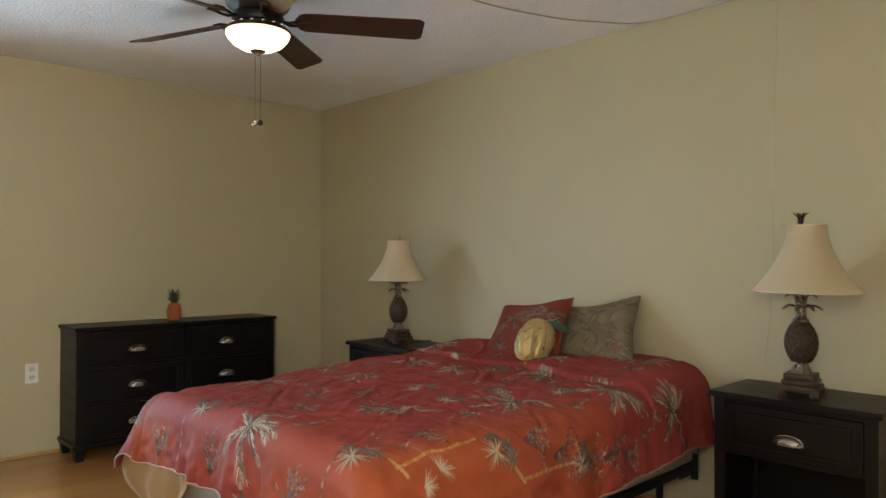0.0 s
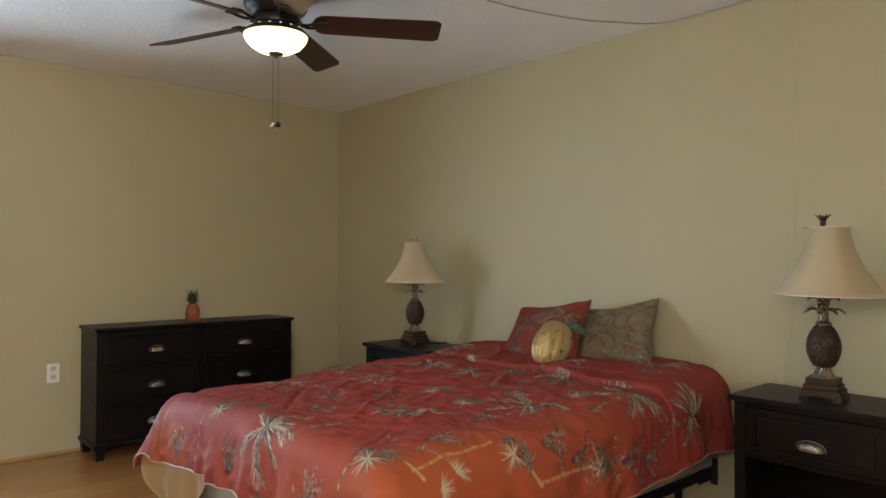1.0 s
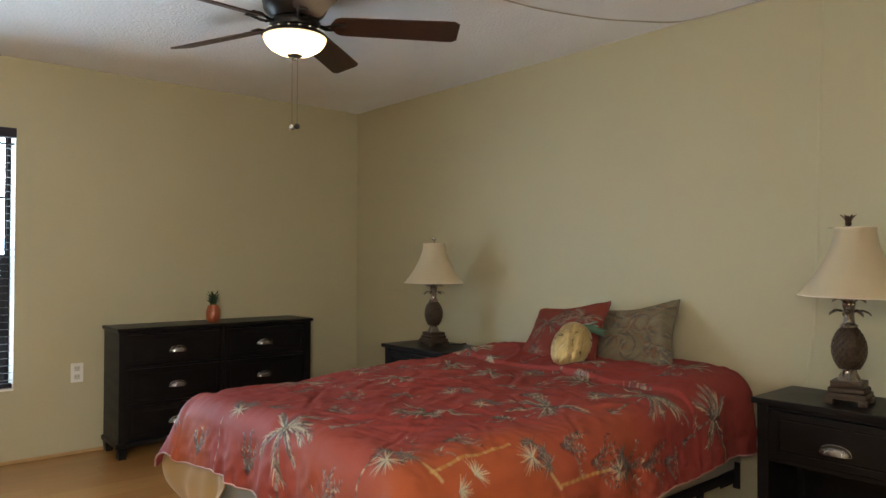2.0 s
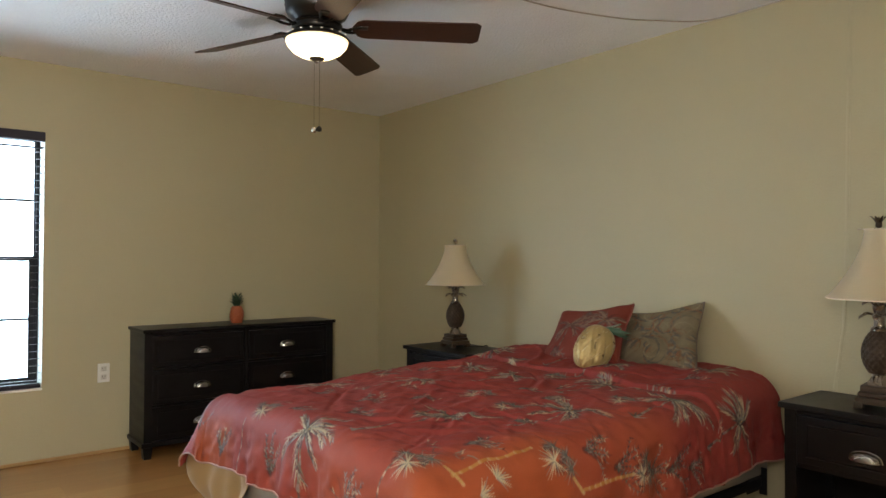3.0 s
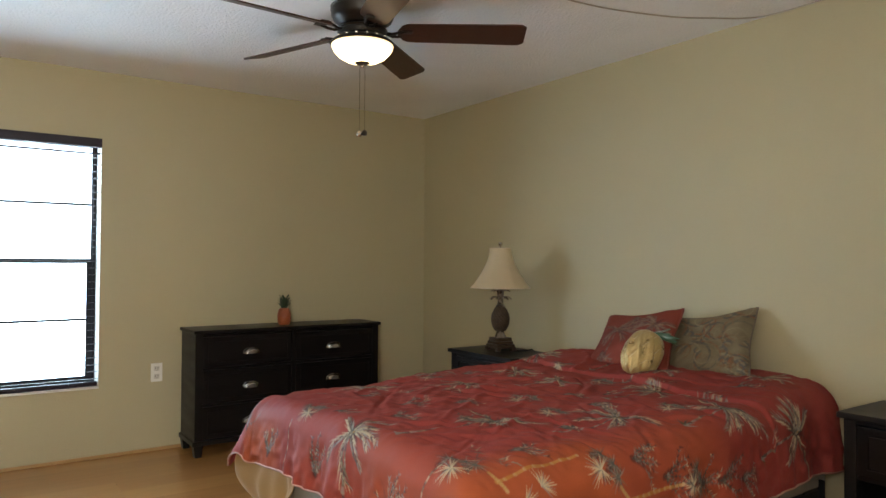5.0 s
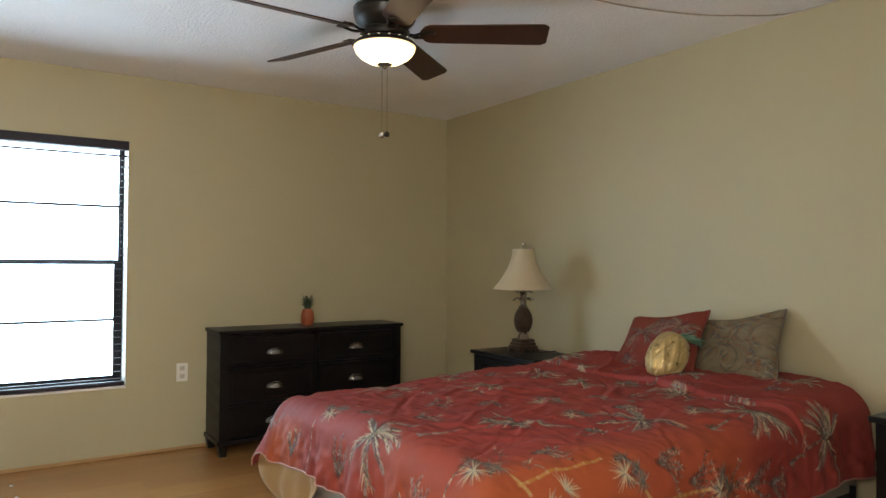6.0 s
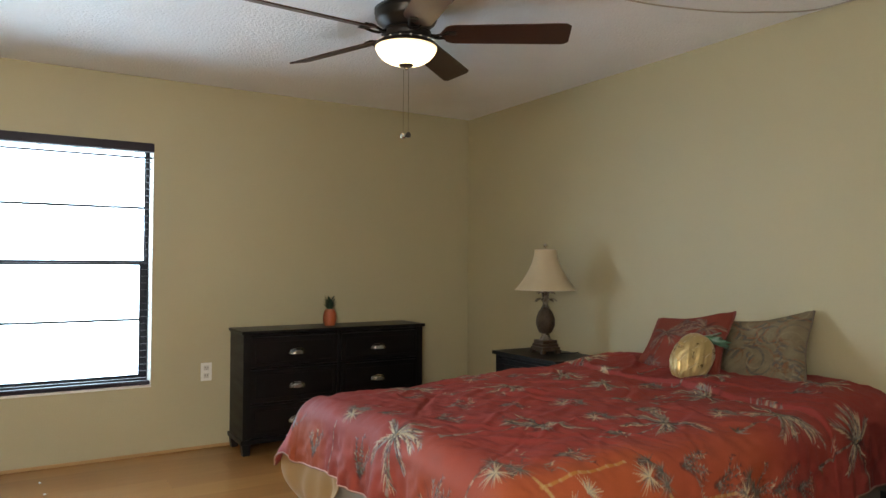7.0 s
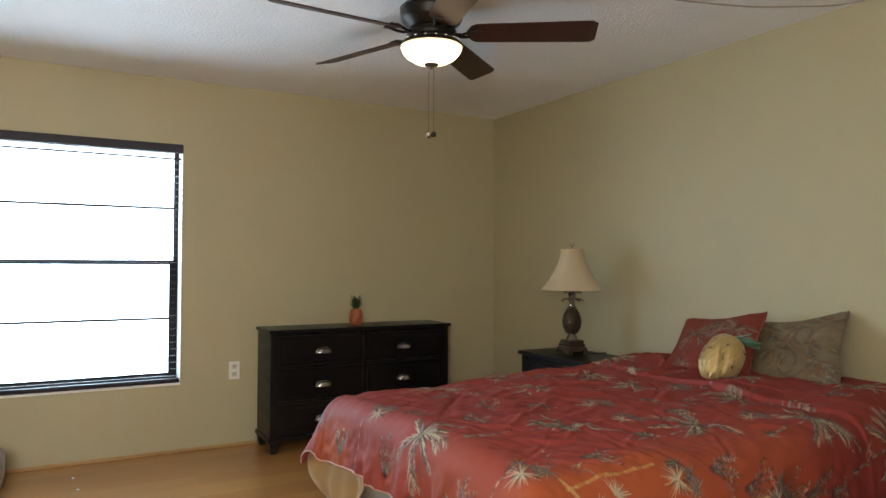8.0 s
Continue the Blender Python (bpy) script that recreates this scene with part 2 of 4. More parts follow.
def window_unit(name, width, z0, z1, label):
    """Single-hung metal window in local axes: x along the width, y outwards."""
    w = tagged(new(name), label, "window", kind="structure")
    h = z1 - z0
    f = box(0.002, 0.022, 0.15, 0.195, 0.002, h - 0.002, 0.003)
    box(width - 0.022, width - 0.002, 0.15, 0.195, 0.002, h - 0.002, 0.003, into=f)
    box(0.022, width - 0.022, 0.15, 0.195, 0.002, 0.03, 0.003, into=f)
    box(0.022, width - 0.022, 0.15, 0.195, h - 0.014, h - 0.002, 0.003, into=f)
    part("window_frame", f, WINMETAL, w)
    mid = h * 0.507
    for nm, a, b, y, st, tr in (("upper_sash", mid - 0.01, h - 0.014, 0.172, 0.008, 0.012), ("lower_sash", 0.03, mid + 0.02, 0.152, 0.034, 0.03)):
        s = box(0.022, 0.022 + st, y, y + 0.02, a, b, 0.002)
        box(width - 0.022 - st, width - 0.022, y, y + 0.02, a, b, 0.002, into=s)
        box(0.022 + st, width - 0.022 - st, y, y + 0.02, a, a + 0.026, 0.002, into=s)
        box(0.022 + st, width - 0.022 - st, y, y + 0.02, b - tr, b, 0.002, into=s)
        s = part(nm, s, WINMETAL, w)
        part("muntin", box(0.022 + st, width - 0.022 - st, y + 0.003, y + 0.017, (a + b) / 2 - 0.008, (a + b) / 2 + 0.006), WINMETAL, s)
        p = part("pane", box(0.02 + st, width - 0.02 - st, y + 0.008, y + 0.012, a + 0.024, b - tr + 0.002), GLASS, s)
        p.visible_shadow = False
    # liners whitened to carry the daylight glow on the reveals
    for x in (0.0, width - 0.003):
        part("reveal_liner", box(x, x + 0.003, 0.001, 0.15, 0.012, h, 0.0), WHITE, w, "reveal liner, white for the glow of daylight")
    part("window_sill", box(0, width, -0.008, 0.15, -0.006, 0.008, 0.003), WHITE, w, "white painted sill")
    return w


win = window_unit("window_1", WY1 - WY0, WZ0 + 0.0, WZ1, "bronze metal single-hung window over a white sill")
win.matrix_world = Matrix(((0, -1, 0, 0), (1, 0, 0, WY0), (0, 0, 1, WZ0), (0, 0, 0, 1)))
# made-up window out of view, only there to frame the east fill lamp
fill_win = window_unit("unseen_fill_window", EY1 - EY0, EZ0, EZ1, "bronze metal single-hung window over a white sill")
fill_win.matrix_world = pose(EAST, EY1, EZ0, 0, 0, -90)

# ---------------------------------------------------------------- blind in the west window
blind = thing("window_blind", "mini blind greyed as if backlit, dark valance, lowered with open slats", "blind")
bw = WY1 - WY0 - 0.016
part("valance", box(-0.028, 0.012, -0.008, bw + 0.008, 1.955, 2.012, 0.004), VALANCE, blind, "dark brown valance")
slat = None
nsl = 33
for i in range(nsl):
    z = 0.50 + i * (1.890 - 0.50) / (nsl - 1)
    if slat is None:
        bm = box(-0.0125, 0.0125, 0, bw + 0.004, -0.0005, 0.0005)
        slat = part("slat", bm, SLAT, blind)
        slat.location = (-0.018, 0, z)
        slat.rotation_euler = (0, radians(-3), 0)
    else:
        s = new("slat", slat.data)
        s.parent, s.location, s.rotation_euler = blind, (-0.018, 0, z + random.uniform(-0.001, 0.001)), (0, radians(-3 + random.uniform(-1, 1)), 0)
part("head_rail", box(-0.028, -0.004, 0, bw, 1.912, 1.922, 0.001), VALANCE, blind, "slim dark head rail")
part("bottom_rail", box(-0.042, 0.006, 0, bw, 0.456, 0.482, 0.004), VALANCE, blind, "dark brown bottom rail")
for y in (0.16, bw / 2, bw - 0.16):
    part("ladder_cord", tube([(0.009, y, 0.47), (0.009, y, 1.2), (0.009, y, 1.96)], 0.0011, segs=5), SLAT, blind)
blind.location = (0, WY0 + 0.008, 0)

# ---------------------------------------------------------------- cable on the ceiling
cab = [(2.60, -1.5), (2.585, -1.15), (2.60, -0.88), (2.63, -0.66), (2.735, -0.37), (2.83, -0.2), (2.93, -0.07), (3.05, -0.012), (3.4, -0.008), (4.2, -0.008), (5.2, -0.008)]
pts = [(x + 0.004 * math.sin(9 * i), y, H - 0.004) for i, (x, y) in enumerate(cab)]
fine = []
for i in range(len(pts) - 1):
    p0, p1, p2, p3 = (Vector(pts[max(0, min(len(pts) - 1, i + k))]) for k in (-1, 0, 1, 2))
    for s in range(6):
        t = s / 6
        fine.append(0.5 * (2 * p1 + (p2 - p0) * t + (2 * p0 - 5 * p1 + 4 * p2 - p3) * t * t + (3 * p1 - p0 - 3 * p2 + p3) * t ** 3))
tagged(part("ceiling_cable", tube(fine, 0.0035, segs=6), CORD, smooth=True), "thin grey cable curving across the ceiling", "cable")

# ---------------------------------------------------------------- outlet
outlet = thing("wall_outlet", "white double socket plate on the tan wall", "outlet")
part("cover_plate", box(0.0, 0.006, -0.036, 0.036, -0.06, 0.06, 0.003), WHITE, outlet)
for z in (-0.026, 0.026):
    s = part("socket", box(0.005, 0.009, -0.017, 0.017, z - 0.016, z + 0.016, 0.002), SOCKET, outlet)
    sl = box(0.0085, 0.0095, -0.009, -0.006, z - 0.002, z + 0.009)
    box(0.0085, 0.0095, 0.006, 0.009, z - 0.002, z + 0.009, into=sl)
    box(0.0085, 0.0095, -0.002, 0.002, z - 0.011, z - 0.006, into=sl)
    part("slots", sl, SLOT, s)
outlet.location = (0.0, -2.102, 0.51)


# ---------------------------------------------------------------- cup pull shared by the case furniture
def cup_pull(parent, m, w=0.105):
    """A half-dome pull: a flat lip against the drawer and a domed cup, open below."""
    bm = bmesh.new()
    n, k = 18, 8
    rows = []
    for i in range(n + 1):
        a = math.pi * i / n
        x, rr = -0.5 * w * math.cos(a), max(0.06, math.sin(a)) ** 0.75
        rows.append([bm.verts.new((x, -0.027 * rr * math.sin(math.pi / 2 * j / k), 0.034 * rr * math.cos(math.pi / 2 * j / k) ** 0.85 - 0.012)) for j in range(k + 1)])
    for a, b in zip(rows, rows[1:]):
        for j in range(k):
            bm.faces.new((a[j], a[j + 1], b[j + 1], b[j]))
    bmesh.ops.solidify(bm, geom=bm.faces[:], thickness=0.002)
    lip = [((0.5 * w + 0.003) * math.cos(math.pi * i / 16), -0.001, 0.037 * math.sin(math.pi * i / 16) ** 0.75 - 0.012) for i in range(17)]
    tube(lip, 0.0025, into=bm, segs=6)
    p = part("cup_pull", bm, CHROME, parent, "satin nickel cup pull", smooth=60)
    p.matrix_basis = m
    return p


def moulding(x0, x1, z0, z1, w, t):
    """One raised rectangular bead, facing -y."""
    bm = bmesh.new()
    loops = []
    for k, y in ((0.0, 0.0), (0.25 * w, -t), (0.75 * w, -t), (w, 0.0)):
        loops.append([bm.verts.new((x, y, z)) for x, z in ((x0 + k, z0 + k), (x1 - k, z0 + k), (x1 - k, z1 - k), (x0 + k, z1 - k))])
    for a, b in zip(loops, loops[1:]):
        for i in range(4):
            j = (i + 1) % 4
            bm.faces.new((a[i], a[j], b[j], b[i]))
    return bm


# ---------------------------------------------------------------- nightstands
def nightstand():
    t = thing("nightstand", "black-brown wooden nightstand with one drawer and open shelf", "nightstand", "pair of nightstands beside the bed")
    W, D, Z = 0.60, 0.375, 0.678
    part("top", box(-W / 2 - 0.018, W / 2 + 0.018, -D - 0.02, 0, Z - 0.024, Z, 0.006, segs=3), BLACKWOOD, t)
    for s in (-1, 1):
        x = s * W / 2
        part("side_panel", box(min(x, x - s * 0.02), max(x, x - s * 0.02), -D + 0.03, -0.01, 0.10, Z - 0.024, 0.002), BLACKWOOD, t)
        for y in (-D, -0.045):
            part("leg", box(min(x, x - s * 0.045), max(x, x - s * 0.045), y, y + 0.045, 0, Z - 0.024, 0.003), BLACKWOOD, t)
    part("back_panel", box(-W / 2 + 0.045, W / 2 - 0.045, -0.02, -0.008, 0.08, Z - 0.024), BLACKWOOD, t)
    part("apron", box(-W / 2 + 0.045, W / 2 - 0.045, -D + 0.004, -D + 0.022, 0.635, Z - 0.024, 0.002), BLACKWOOD, t)
    part("shelf", box(-W / 2 + 0.02, W / 2 - 0.02, -D + 0.01, -0.02, 0.10, 0.12, 0.002), BLACKWOOD, t)
    part("divider", box(-W / 2 + 0.045, W / 2 - 0.045, -D + 0.012, -0.02, 0.425, 0.443, 0.002), BLACKWOOD, t)
    d = box(-W / 2 + 0.049, W / 2 - 0.049, -D - 0.004, -D + 0.016, 0.447, 0.632, 0.003)
    d = part("drawer", d, BLACKWOOD, t)
    m = moulding(-0.215, 0.215, 0.474, 0.606, 0.007, 0.005)
    m.transform(pose(0, -D - 0.0035, 0))
    part("moulding", m, BLACKWOOD, d)
    cup_pull(d, pose(-0.004, -D - 0.004, 0.516))
    return t


near_stand = nightstand()
near_stand.matrix_basis = pose(3.825, -0.03, 0)
far_stand = copy_thing(near_stand, pose(1.405, -0.135, 0))

# ---------------------------------------------------------------- dresser
dresser = thing("dresser", "black-brown wooden dresser with six drawers by the wall", "dresser")
DW, DD, DZ = 1.322, 0.325, 0.801
part("top", box(0.008, DD + 0.03, -DW / 2 - 0.013, DW / 2 + 0.013, DZ - 0.022, DZ, 0.006, segs=3), BLACKWOOD, dresser)
for s in (-1, 1):
    y = s * DW / 2
    part("side_panel", box(0.012, DD - 0.01, min(y, y - s * 0.022), max(y, y - s * 0.022), 0.10, DZ - 0.022, 0.002), BLACKWOOD, dresser)
    part("corner_post", box(DD - 0.03, DD + 0.012, min(y, y - s * 0.05), max(y, y - s * 0.05), 0.10, DZ - 0.022, 0.003), BLACKWOOD, dresser)
    for x in (0.012, DD - 0.04):
        f = box(x, x + 0.055, min(y + s * 0.004, y - s * 0.055), max(y + s * 0.004, y - s * 0.055), 0, 0.075, 0.004)
        for v in f.verts:
            if v.co.z < 0.03:
                v.co.y += (-s * 0.008) if abs(v.co.y) > DW / 2 - 0.02 else s * 0.008
        part("foot", f, BLACKWOOD, dresser)
part("base_moulding", box(0.012, DD + 0.022, -DW / 2 - 0.014, DW / 2 + 0.014, 0.072, 0.102, 0.007, segs=3), BLACKWOOD, dresser)
part("back_panel", box(0.012, 0.022, -DW / 2 + 0.022, DW / 2 - 0.022, 0.10, DZ - 0.022), BLACKWOOD, dresser)
part("centre_rail", box(DD - 0.03, DD + 0.006, -0.014, 0.014, 0.10, DZ - 0.022, 0.002), BLACKWOOD, dresser)
for z in (0.322, 0.553, 0.765):
    part("cross_rail", box(DD - 0.03, DD + 0.004, -DW / 2 + 0.05, DW / 2 - 0.05, z - 0.007, z + 0.007, 0.001), BLACKWOOD, dresser)
for z0, z1 in ((0.108, 0.312), (0.332, 0.543), (0.563, 0.756)):
    for y0, y1, py in ((-0.611, -0.018, -0.300), (0.018, 0.611, 0.300)):
        d = box(DD - 0.02, DD + 0.008, y0, y1, z0, z1, 0.003)
        d = part("drawer", d, BLACKWOOD, dresser)
        m = moulding(y0 + 0.028, y1 - 0.028, z0 + 0.028, z1 - 0.028, 0.006, 0.002)
        m.transform(pose(DD + 0.0075, 0, 0, 0, 0, 90))
        part("moulding", m, BLACKWOOD, d)
        cup_pull(d, pose(DD + 0.008, py, (z0 + z1) / 2 - 0.011, 0, 0, 90), 0.102)
dresser.location = (0.004, -1.287, 0)

# ---------------------------------------------------------------- table lamps
FLOORZ = 0.678


def table_lamp(kind, height_scale):
    t = thing("table_lamp", "bronzed pineapple table lamp with cream bell shade, switched off", "lamp", "pair of pineapple lamps")
    p = box(-0.071, 0.071, -0.071, 0.071, 0.018, 0.044, 0.006)
    box(-0.064, 0.064, -0.064, 0.064, 0.044, 0.064, 0.009, into=p, segs=3)
    box(-0.056, 0.056, -0.056, 0.056, 0.064, 0.088, 0.005, into=p)
    for sx in (-1, 1):
        for sy in (-1, 1):
            box(min(sx * 0.075, sx * 0.042), max(sx * 0.075, sx * 0.042), min(sy * 0.075, sy * 0.042), max(sy * 0.075, sy * 0.042), 0, 0.026, 0.004, into=p)
    part("plinth", p, RESIN, t, smooth=35)
    # leafy foot that carries the fruit
    f = lathe([(0.044, 0.086), (0.040, 0.094), (0.028, 0.108), (0.023, 0.120), (0.026, 0.130), (0.034, 0.140)], 24)
    for i in range(10):
        a = 2 * math.pi * i / 10
        o = Vector((math.cos(a), math.sin(a), 0))
        blade(Vector((0, 0, 0.132)) + o * 0.022, Vector((0, 0, -1)) + o * 0.16, o, 0.046, 0.010, 0.014, into=f, thick=0.003)
    part("pedestal", f, SILVERED, t, "silvered resin pedestal", smooth=40)
    # the fruit: an egg body covered in raised diamonds
    bm = bmesh.new()
    nu, nv = 112, 84
    rows = []
    for j in range(nv + 1):
        v = j / nv
        z = 0.132 + 0.165 * v
        r = 0.0605 * (math.sin(math.pi * min(1, 0.13 + 0.80 * v)) ** 0.62)
        row = []
        for i in range(nu):
            a = 2 * math.pi * i / nu
            d1 = abs(math.sin(a * 8 + v * 19)) * abs(math.sin(a * 8 - v * 19))
            row.append(bm.verts.new(((r + 0.0034 * d1) * math.cos(a), (r + 0.0034 * d1) * math.sin(a), z)))
        rows.append(row)
    for a, b in zip(rows, rows[1:]):
        for i in range(nu):
            j = (i + 1) % nu
            bm.faces.new((a[i], a[j], b[j], b[i]))
    bm.faces.new(rows[0][::-1]), bm.faces.new(rows[-1])
    part("pineapple_body", bm, RESIN, t, "bronzed diamond-textured fruit body", smooth=60)
    c = lathe([(0.030, 0.292), (0.031, 0.302), (0.020, 0.312), (0.018, 0.355), (0.025, 0.388), (0.014, 0.402), (0.011, 0.44)], 20)
    part("neck", c, SILVERED, t, smooth=40)
    for ring, (z, n, ln, cu, w) in enumerate(((0.346, 7, 0.062, 0.002, 0.013), (0.386, 6, 0.052, 0.014, 0.012))):
        for i in range(n):
            a = 2 * math.pi * (i + 0.5 * ring) / n + 0.2
            o = Vector((math.cos(a), math.sin(a), 0))
            up = Vector((0, 0, 1))
            lf = bmesh.new()
            rows = []
            for k in range(8):
                s = k / 7
                cpt = Vector((0, 0, z)) + o * (0.014 + ln * s) + up * (0.055 * s - 0.062 * s * s + cu * s)
                ww = w * (0.5 + 1.4 * s) * (1 - s) ** 0.55 + 0.001
                sd = Vector((-o.y, o.x, 0))
                rows.append([lf.verts.new(cpt - sd * ww - up * 0.003), lf.verts.new(cpt + up * 0.004), lf.verts.new(cpt + sd * ww - up * 0.003), lf.verts.new(cpt - up * 0.004)])
            for p0, p1 in zip(rows, rows[1:]):
                for k in range(4):
                    lf.faces.new((p0[k], p0[(k + 1) % 4], p1[(k + 1) % 4], p1[k]))
            lf.faces.new(rows[0][::-1]), lf.faces.new(rows[-1])
            part("leaf", lf, SILVERED, t, smooth=50)
    # bell shade with six soft panels
    prof = []
    for k in range(15):
        s = k / 14
        prof.append((0.072 + 0.122 * s ** 1.8 + 0.006 * s, 0.683 - 0.264 * s))
    bm = bmesh.new()
    segs, rows = 72, []
    for r, z in prof:
        rows.append([bm.verts.new((r * (1 - 0.022 * abs(math.sin(3 * (2 * math.pi * i / segs)))) * math.cos(2 * math.pi * i / segs), r * (1 - 0.022 * abs(math.sin(3 * (2 * math.pi * i / segs)))) * math.sin(2 * math.pi * i / segs), z)) for i in range(segs)])
    for a, b in zip(rows, rows[1:]):
        for i in range(segs):
            j = (i + 1) % segs
            bm.faces.new((a[i], a[j], b[j], b[i]))
    bmesh.ops.solidify(bm, geom=bm.faces[:], thickness=0.0025)
    sh = part("shade", bm, SHADE, t, "cream fabric bell shade", smooth=60)
    if kind == "crown":
        sh.matrix_basis = pose(0.014, 0, -0.004, 0, 0.8, 0)  # sits a little askew
    for r, z in ((prof[0][0], prof[0][1]), (prof[-1][0], prof[-1][1])):
        pts = [(r * (1 - 0.022 * abs(math.sin(3 * a))) * math.cos(a), r * (1 - 0.022 * abs(math.sin(3 * a))) * math.sin(a), z) for a in [2 * math.pi * i / 48 for i in range(49)]]
        part("trim_band", tube(pts, 0.0035, segs=6), TRIM, sh, smooth=True)
    # harp and spider under the finial
    hp = tube([(0.012, 0, 0.43), (0.05, 0, 0.48), (0.055, 0, 0.58), (0.03, 0, 0.66), (0, 0, 0.683)], 0.002, segs=6)
    tube([(-0.012, 0, 0.43), (-0.05, 0, 0.48), (-0.055, 0, 0.58), (-0.03, 0, 0.66), (0, 0, 0.683)], 0.002, hp, segs=6)
    tube([(-0.073, 0, 0.682), (0, 0, 0.684), (0.073, 0, 0.682)], 0.0018, hp, segs=6)
    tube([(0, -0.073, 0.682), (0, 0, 0.6845), (0, 0.073, 0.682)], 0.0018, hp, segs=6)
    part("harp", hp, CHROME, t)
    if kind == "crown":
        fb = lathe([(0.004, 0.684), (0.012, 0.692), (0.011, 0.705), (0.008, 0.712)], 14)
        for i in range(7):
            a = 2 * math.pi * i / 7
            o = Vector((math.cos(a), math.sin(a), 0))
            blade(Vector((0, 0, 0.700)) + o * 0.006, Vector((0, 0, 1)) + o * 0.35, o, 0.034, 0.008, 0.012, into=fb, thick=0.002)
        part("finial", fb, RESIN, t, "bronzed leaf crown finial", smooth=40)
    else:
        part("finial", lathe([(0.005, 0.684), (0.006, 0.694), (0.014, 0.701), (0.017, 0.712), (0.014, 0.722), (0.0, 0.728)], 16), CHROME, t, "small polished ball finial", smooth=60)
    part("socket", lathe([(0.017, 0.43), (0.017, 0.475), (0.012, 0.485)], 16), CHROME, t)
    part("bulb", lathe([(0.012, 0.485), (0.016, 0.50), (0.028, 0.535), (0.026, 0.56), (0.0, 0.58)], 16), WHITE, t, smooth=60)
    t.scale = (1, 1, height_scale)
    return t


lamp_a = table_lamp("crown", 1.0)
lamp_a.matrix_basis = pose(3.815, -0.25, FLOORZ, 0, 0, 8)
lamp_b = table_lamp("ball", 0.96)
lamp_b.matrix_basis = pose(1.372, -0.315, FLOORZ, 0, 0, -6) @ Matrix.Diagonal((0.96, 0.96, 0.96, 1))
cordb = tube([(1.43, -0.275, FLOORZ + 0.004), (1.47, -0.25, FLOORZ + 0.004), (1.49, -0.18, FLOORZ + 0.004), (1.47, -0.128, FLOORZ + 0.004), (1.47, -0.09, FLOORZ - 0.03), (1.47, -0.06, 0.3)], 0.003, segs=6)
part("power_cord", cordb, STEEL, None)
bpy.data.objects["power_cord"].parent = lamp_b
bpy.data.objects["power_cord"].matrix_parent_inverse = lamp_b.matrix_basis.inverted()

# ---------------------------------------------------------------- small pineapple on the dresser
fig = thing("pineapple_figurine", "small orange ceramic pineapple with green leaves on the dresser", "figurine")
bm = bmesh.new()
rows = []
for j in range(25):
    v = j / 24
    z = 0.115 * v
    r = 0.046 * (math.sin(math.pi * min(1, 0.22 + 0.62 * v)) ** 0.6)
    rows.append([bm.verts.new(((r + 0.003 * abs(math.sin(a * 5 + v * 9)) * abs(math.sin(a * 5 - v * 9))) * math.cos(a), (r + 0.003 * abs(math.sin(a * 5 + v * 9)) * abs(math.sin(a * 5 - v * 9))) * math.sin(a), z)) for a in [2 * math.pi * i / 48 for i in range(48)]])
for a, b in zip(rows, rows[1:]):
    for i in range(48):
        bm.faces.new((a[i], a[(i + 1) % 48], b[(i + 1) % 48], b[i]))
bm.faces.new(rows[0][::-1]), bm.faces.new(rows[-1])
part("body", bm, CLAY, fig, "orange glazed fruit body", smooth=60)
lv = lathe([(0.024, 0.113), (0.020, 0.125), (0.017, 0.17), (0.004, 0.19)], 14)
for k, (z, n, tilt) in enumerate(((0.116, 9, 0.75), (0.134, 8, 0.7), (0.152, 7, 0.6), (0.17, 5, 0.45))):
    for i in range(n):
        a = 2 * math.pi * (i + 0.5 * k) / n
        o = Vector((math.cos(a), math.sin(a), 0))
        blade(Vector((0, 0, z)) + o * 0.012, Vector((0, 0, 1)) + o * tilt, o, 0.042, 0.010, 0.008, into=lv, thick=0.003)
part("leaf_crown", lv, LEAFG, fig, "dark green leaves", smooth=50)
fig.location = (0.185, -1.297, DZ)

# ---------------------------------------------------------------- ceiling fan
fan = thing("ceiling_fan", "dark bronze five-blade ceiling fan with lit glass bowl", "ceiling fan")
part("housing", lathe([(0.130, 0.0), (0.145, -0.004), (0.150, -0.010), (0.145, -0.016), (0.149, -0.022), (0.150, -0.028), (0.146, -0.034), (0.146, -0.052), (0.136, -0.072), (0.118, -0.086), (0.112, -0.094), (0.100, -0.105)], 40), BRONZE, fan, smooth=50)
part("motor_band", lathe([(0.098, -0.105), (0.112, -0.110), (0.117, -0.116), (0.113, -0.121), (0.117, -0.130), (0.110, -0.145), (0.09, -0.150)], 40), BRONZE, fan, smooth=50)
fit_ = lathe([(0.09, -0.150), (0.120, -0.157), (0.140, -0.170), (0.15, -0.180), (0.151, -0.184), (0.144, -0.188), (0.09, -0.184)], 40)
fitter = part("light_fitter", fit_, BRONZE, fan, smooth=50)
# no holes are cut: glowing beads imitate bowl light showing through the vents
for i in range(18):
    a = 2 * math.pi * i / 18
    part("vent_glow_bead", lathe([(0.0, 0.0024), (0.005, 0.002), (0.0065, 0.0), (0.005, -0.002), (0, -0.0024)], 8, at=(0.136 * math.cos(a), 0.136 * math.sin(a), -0.1655)), VENTGLOW, fitter)
part("glass_bowl", lathe([(0.14, -0.182), (0.145, -0.188), (0.143, -0.197), (0.134, -0.215), (0.113, -0.238), (0.08, -0.257), (0.04, -0.268), (0.0, -0.271)], 48), MILK, fan, "lit frosted glass bowl", smooth=70)
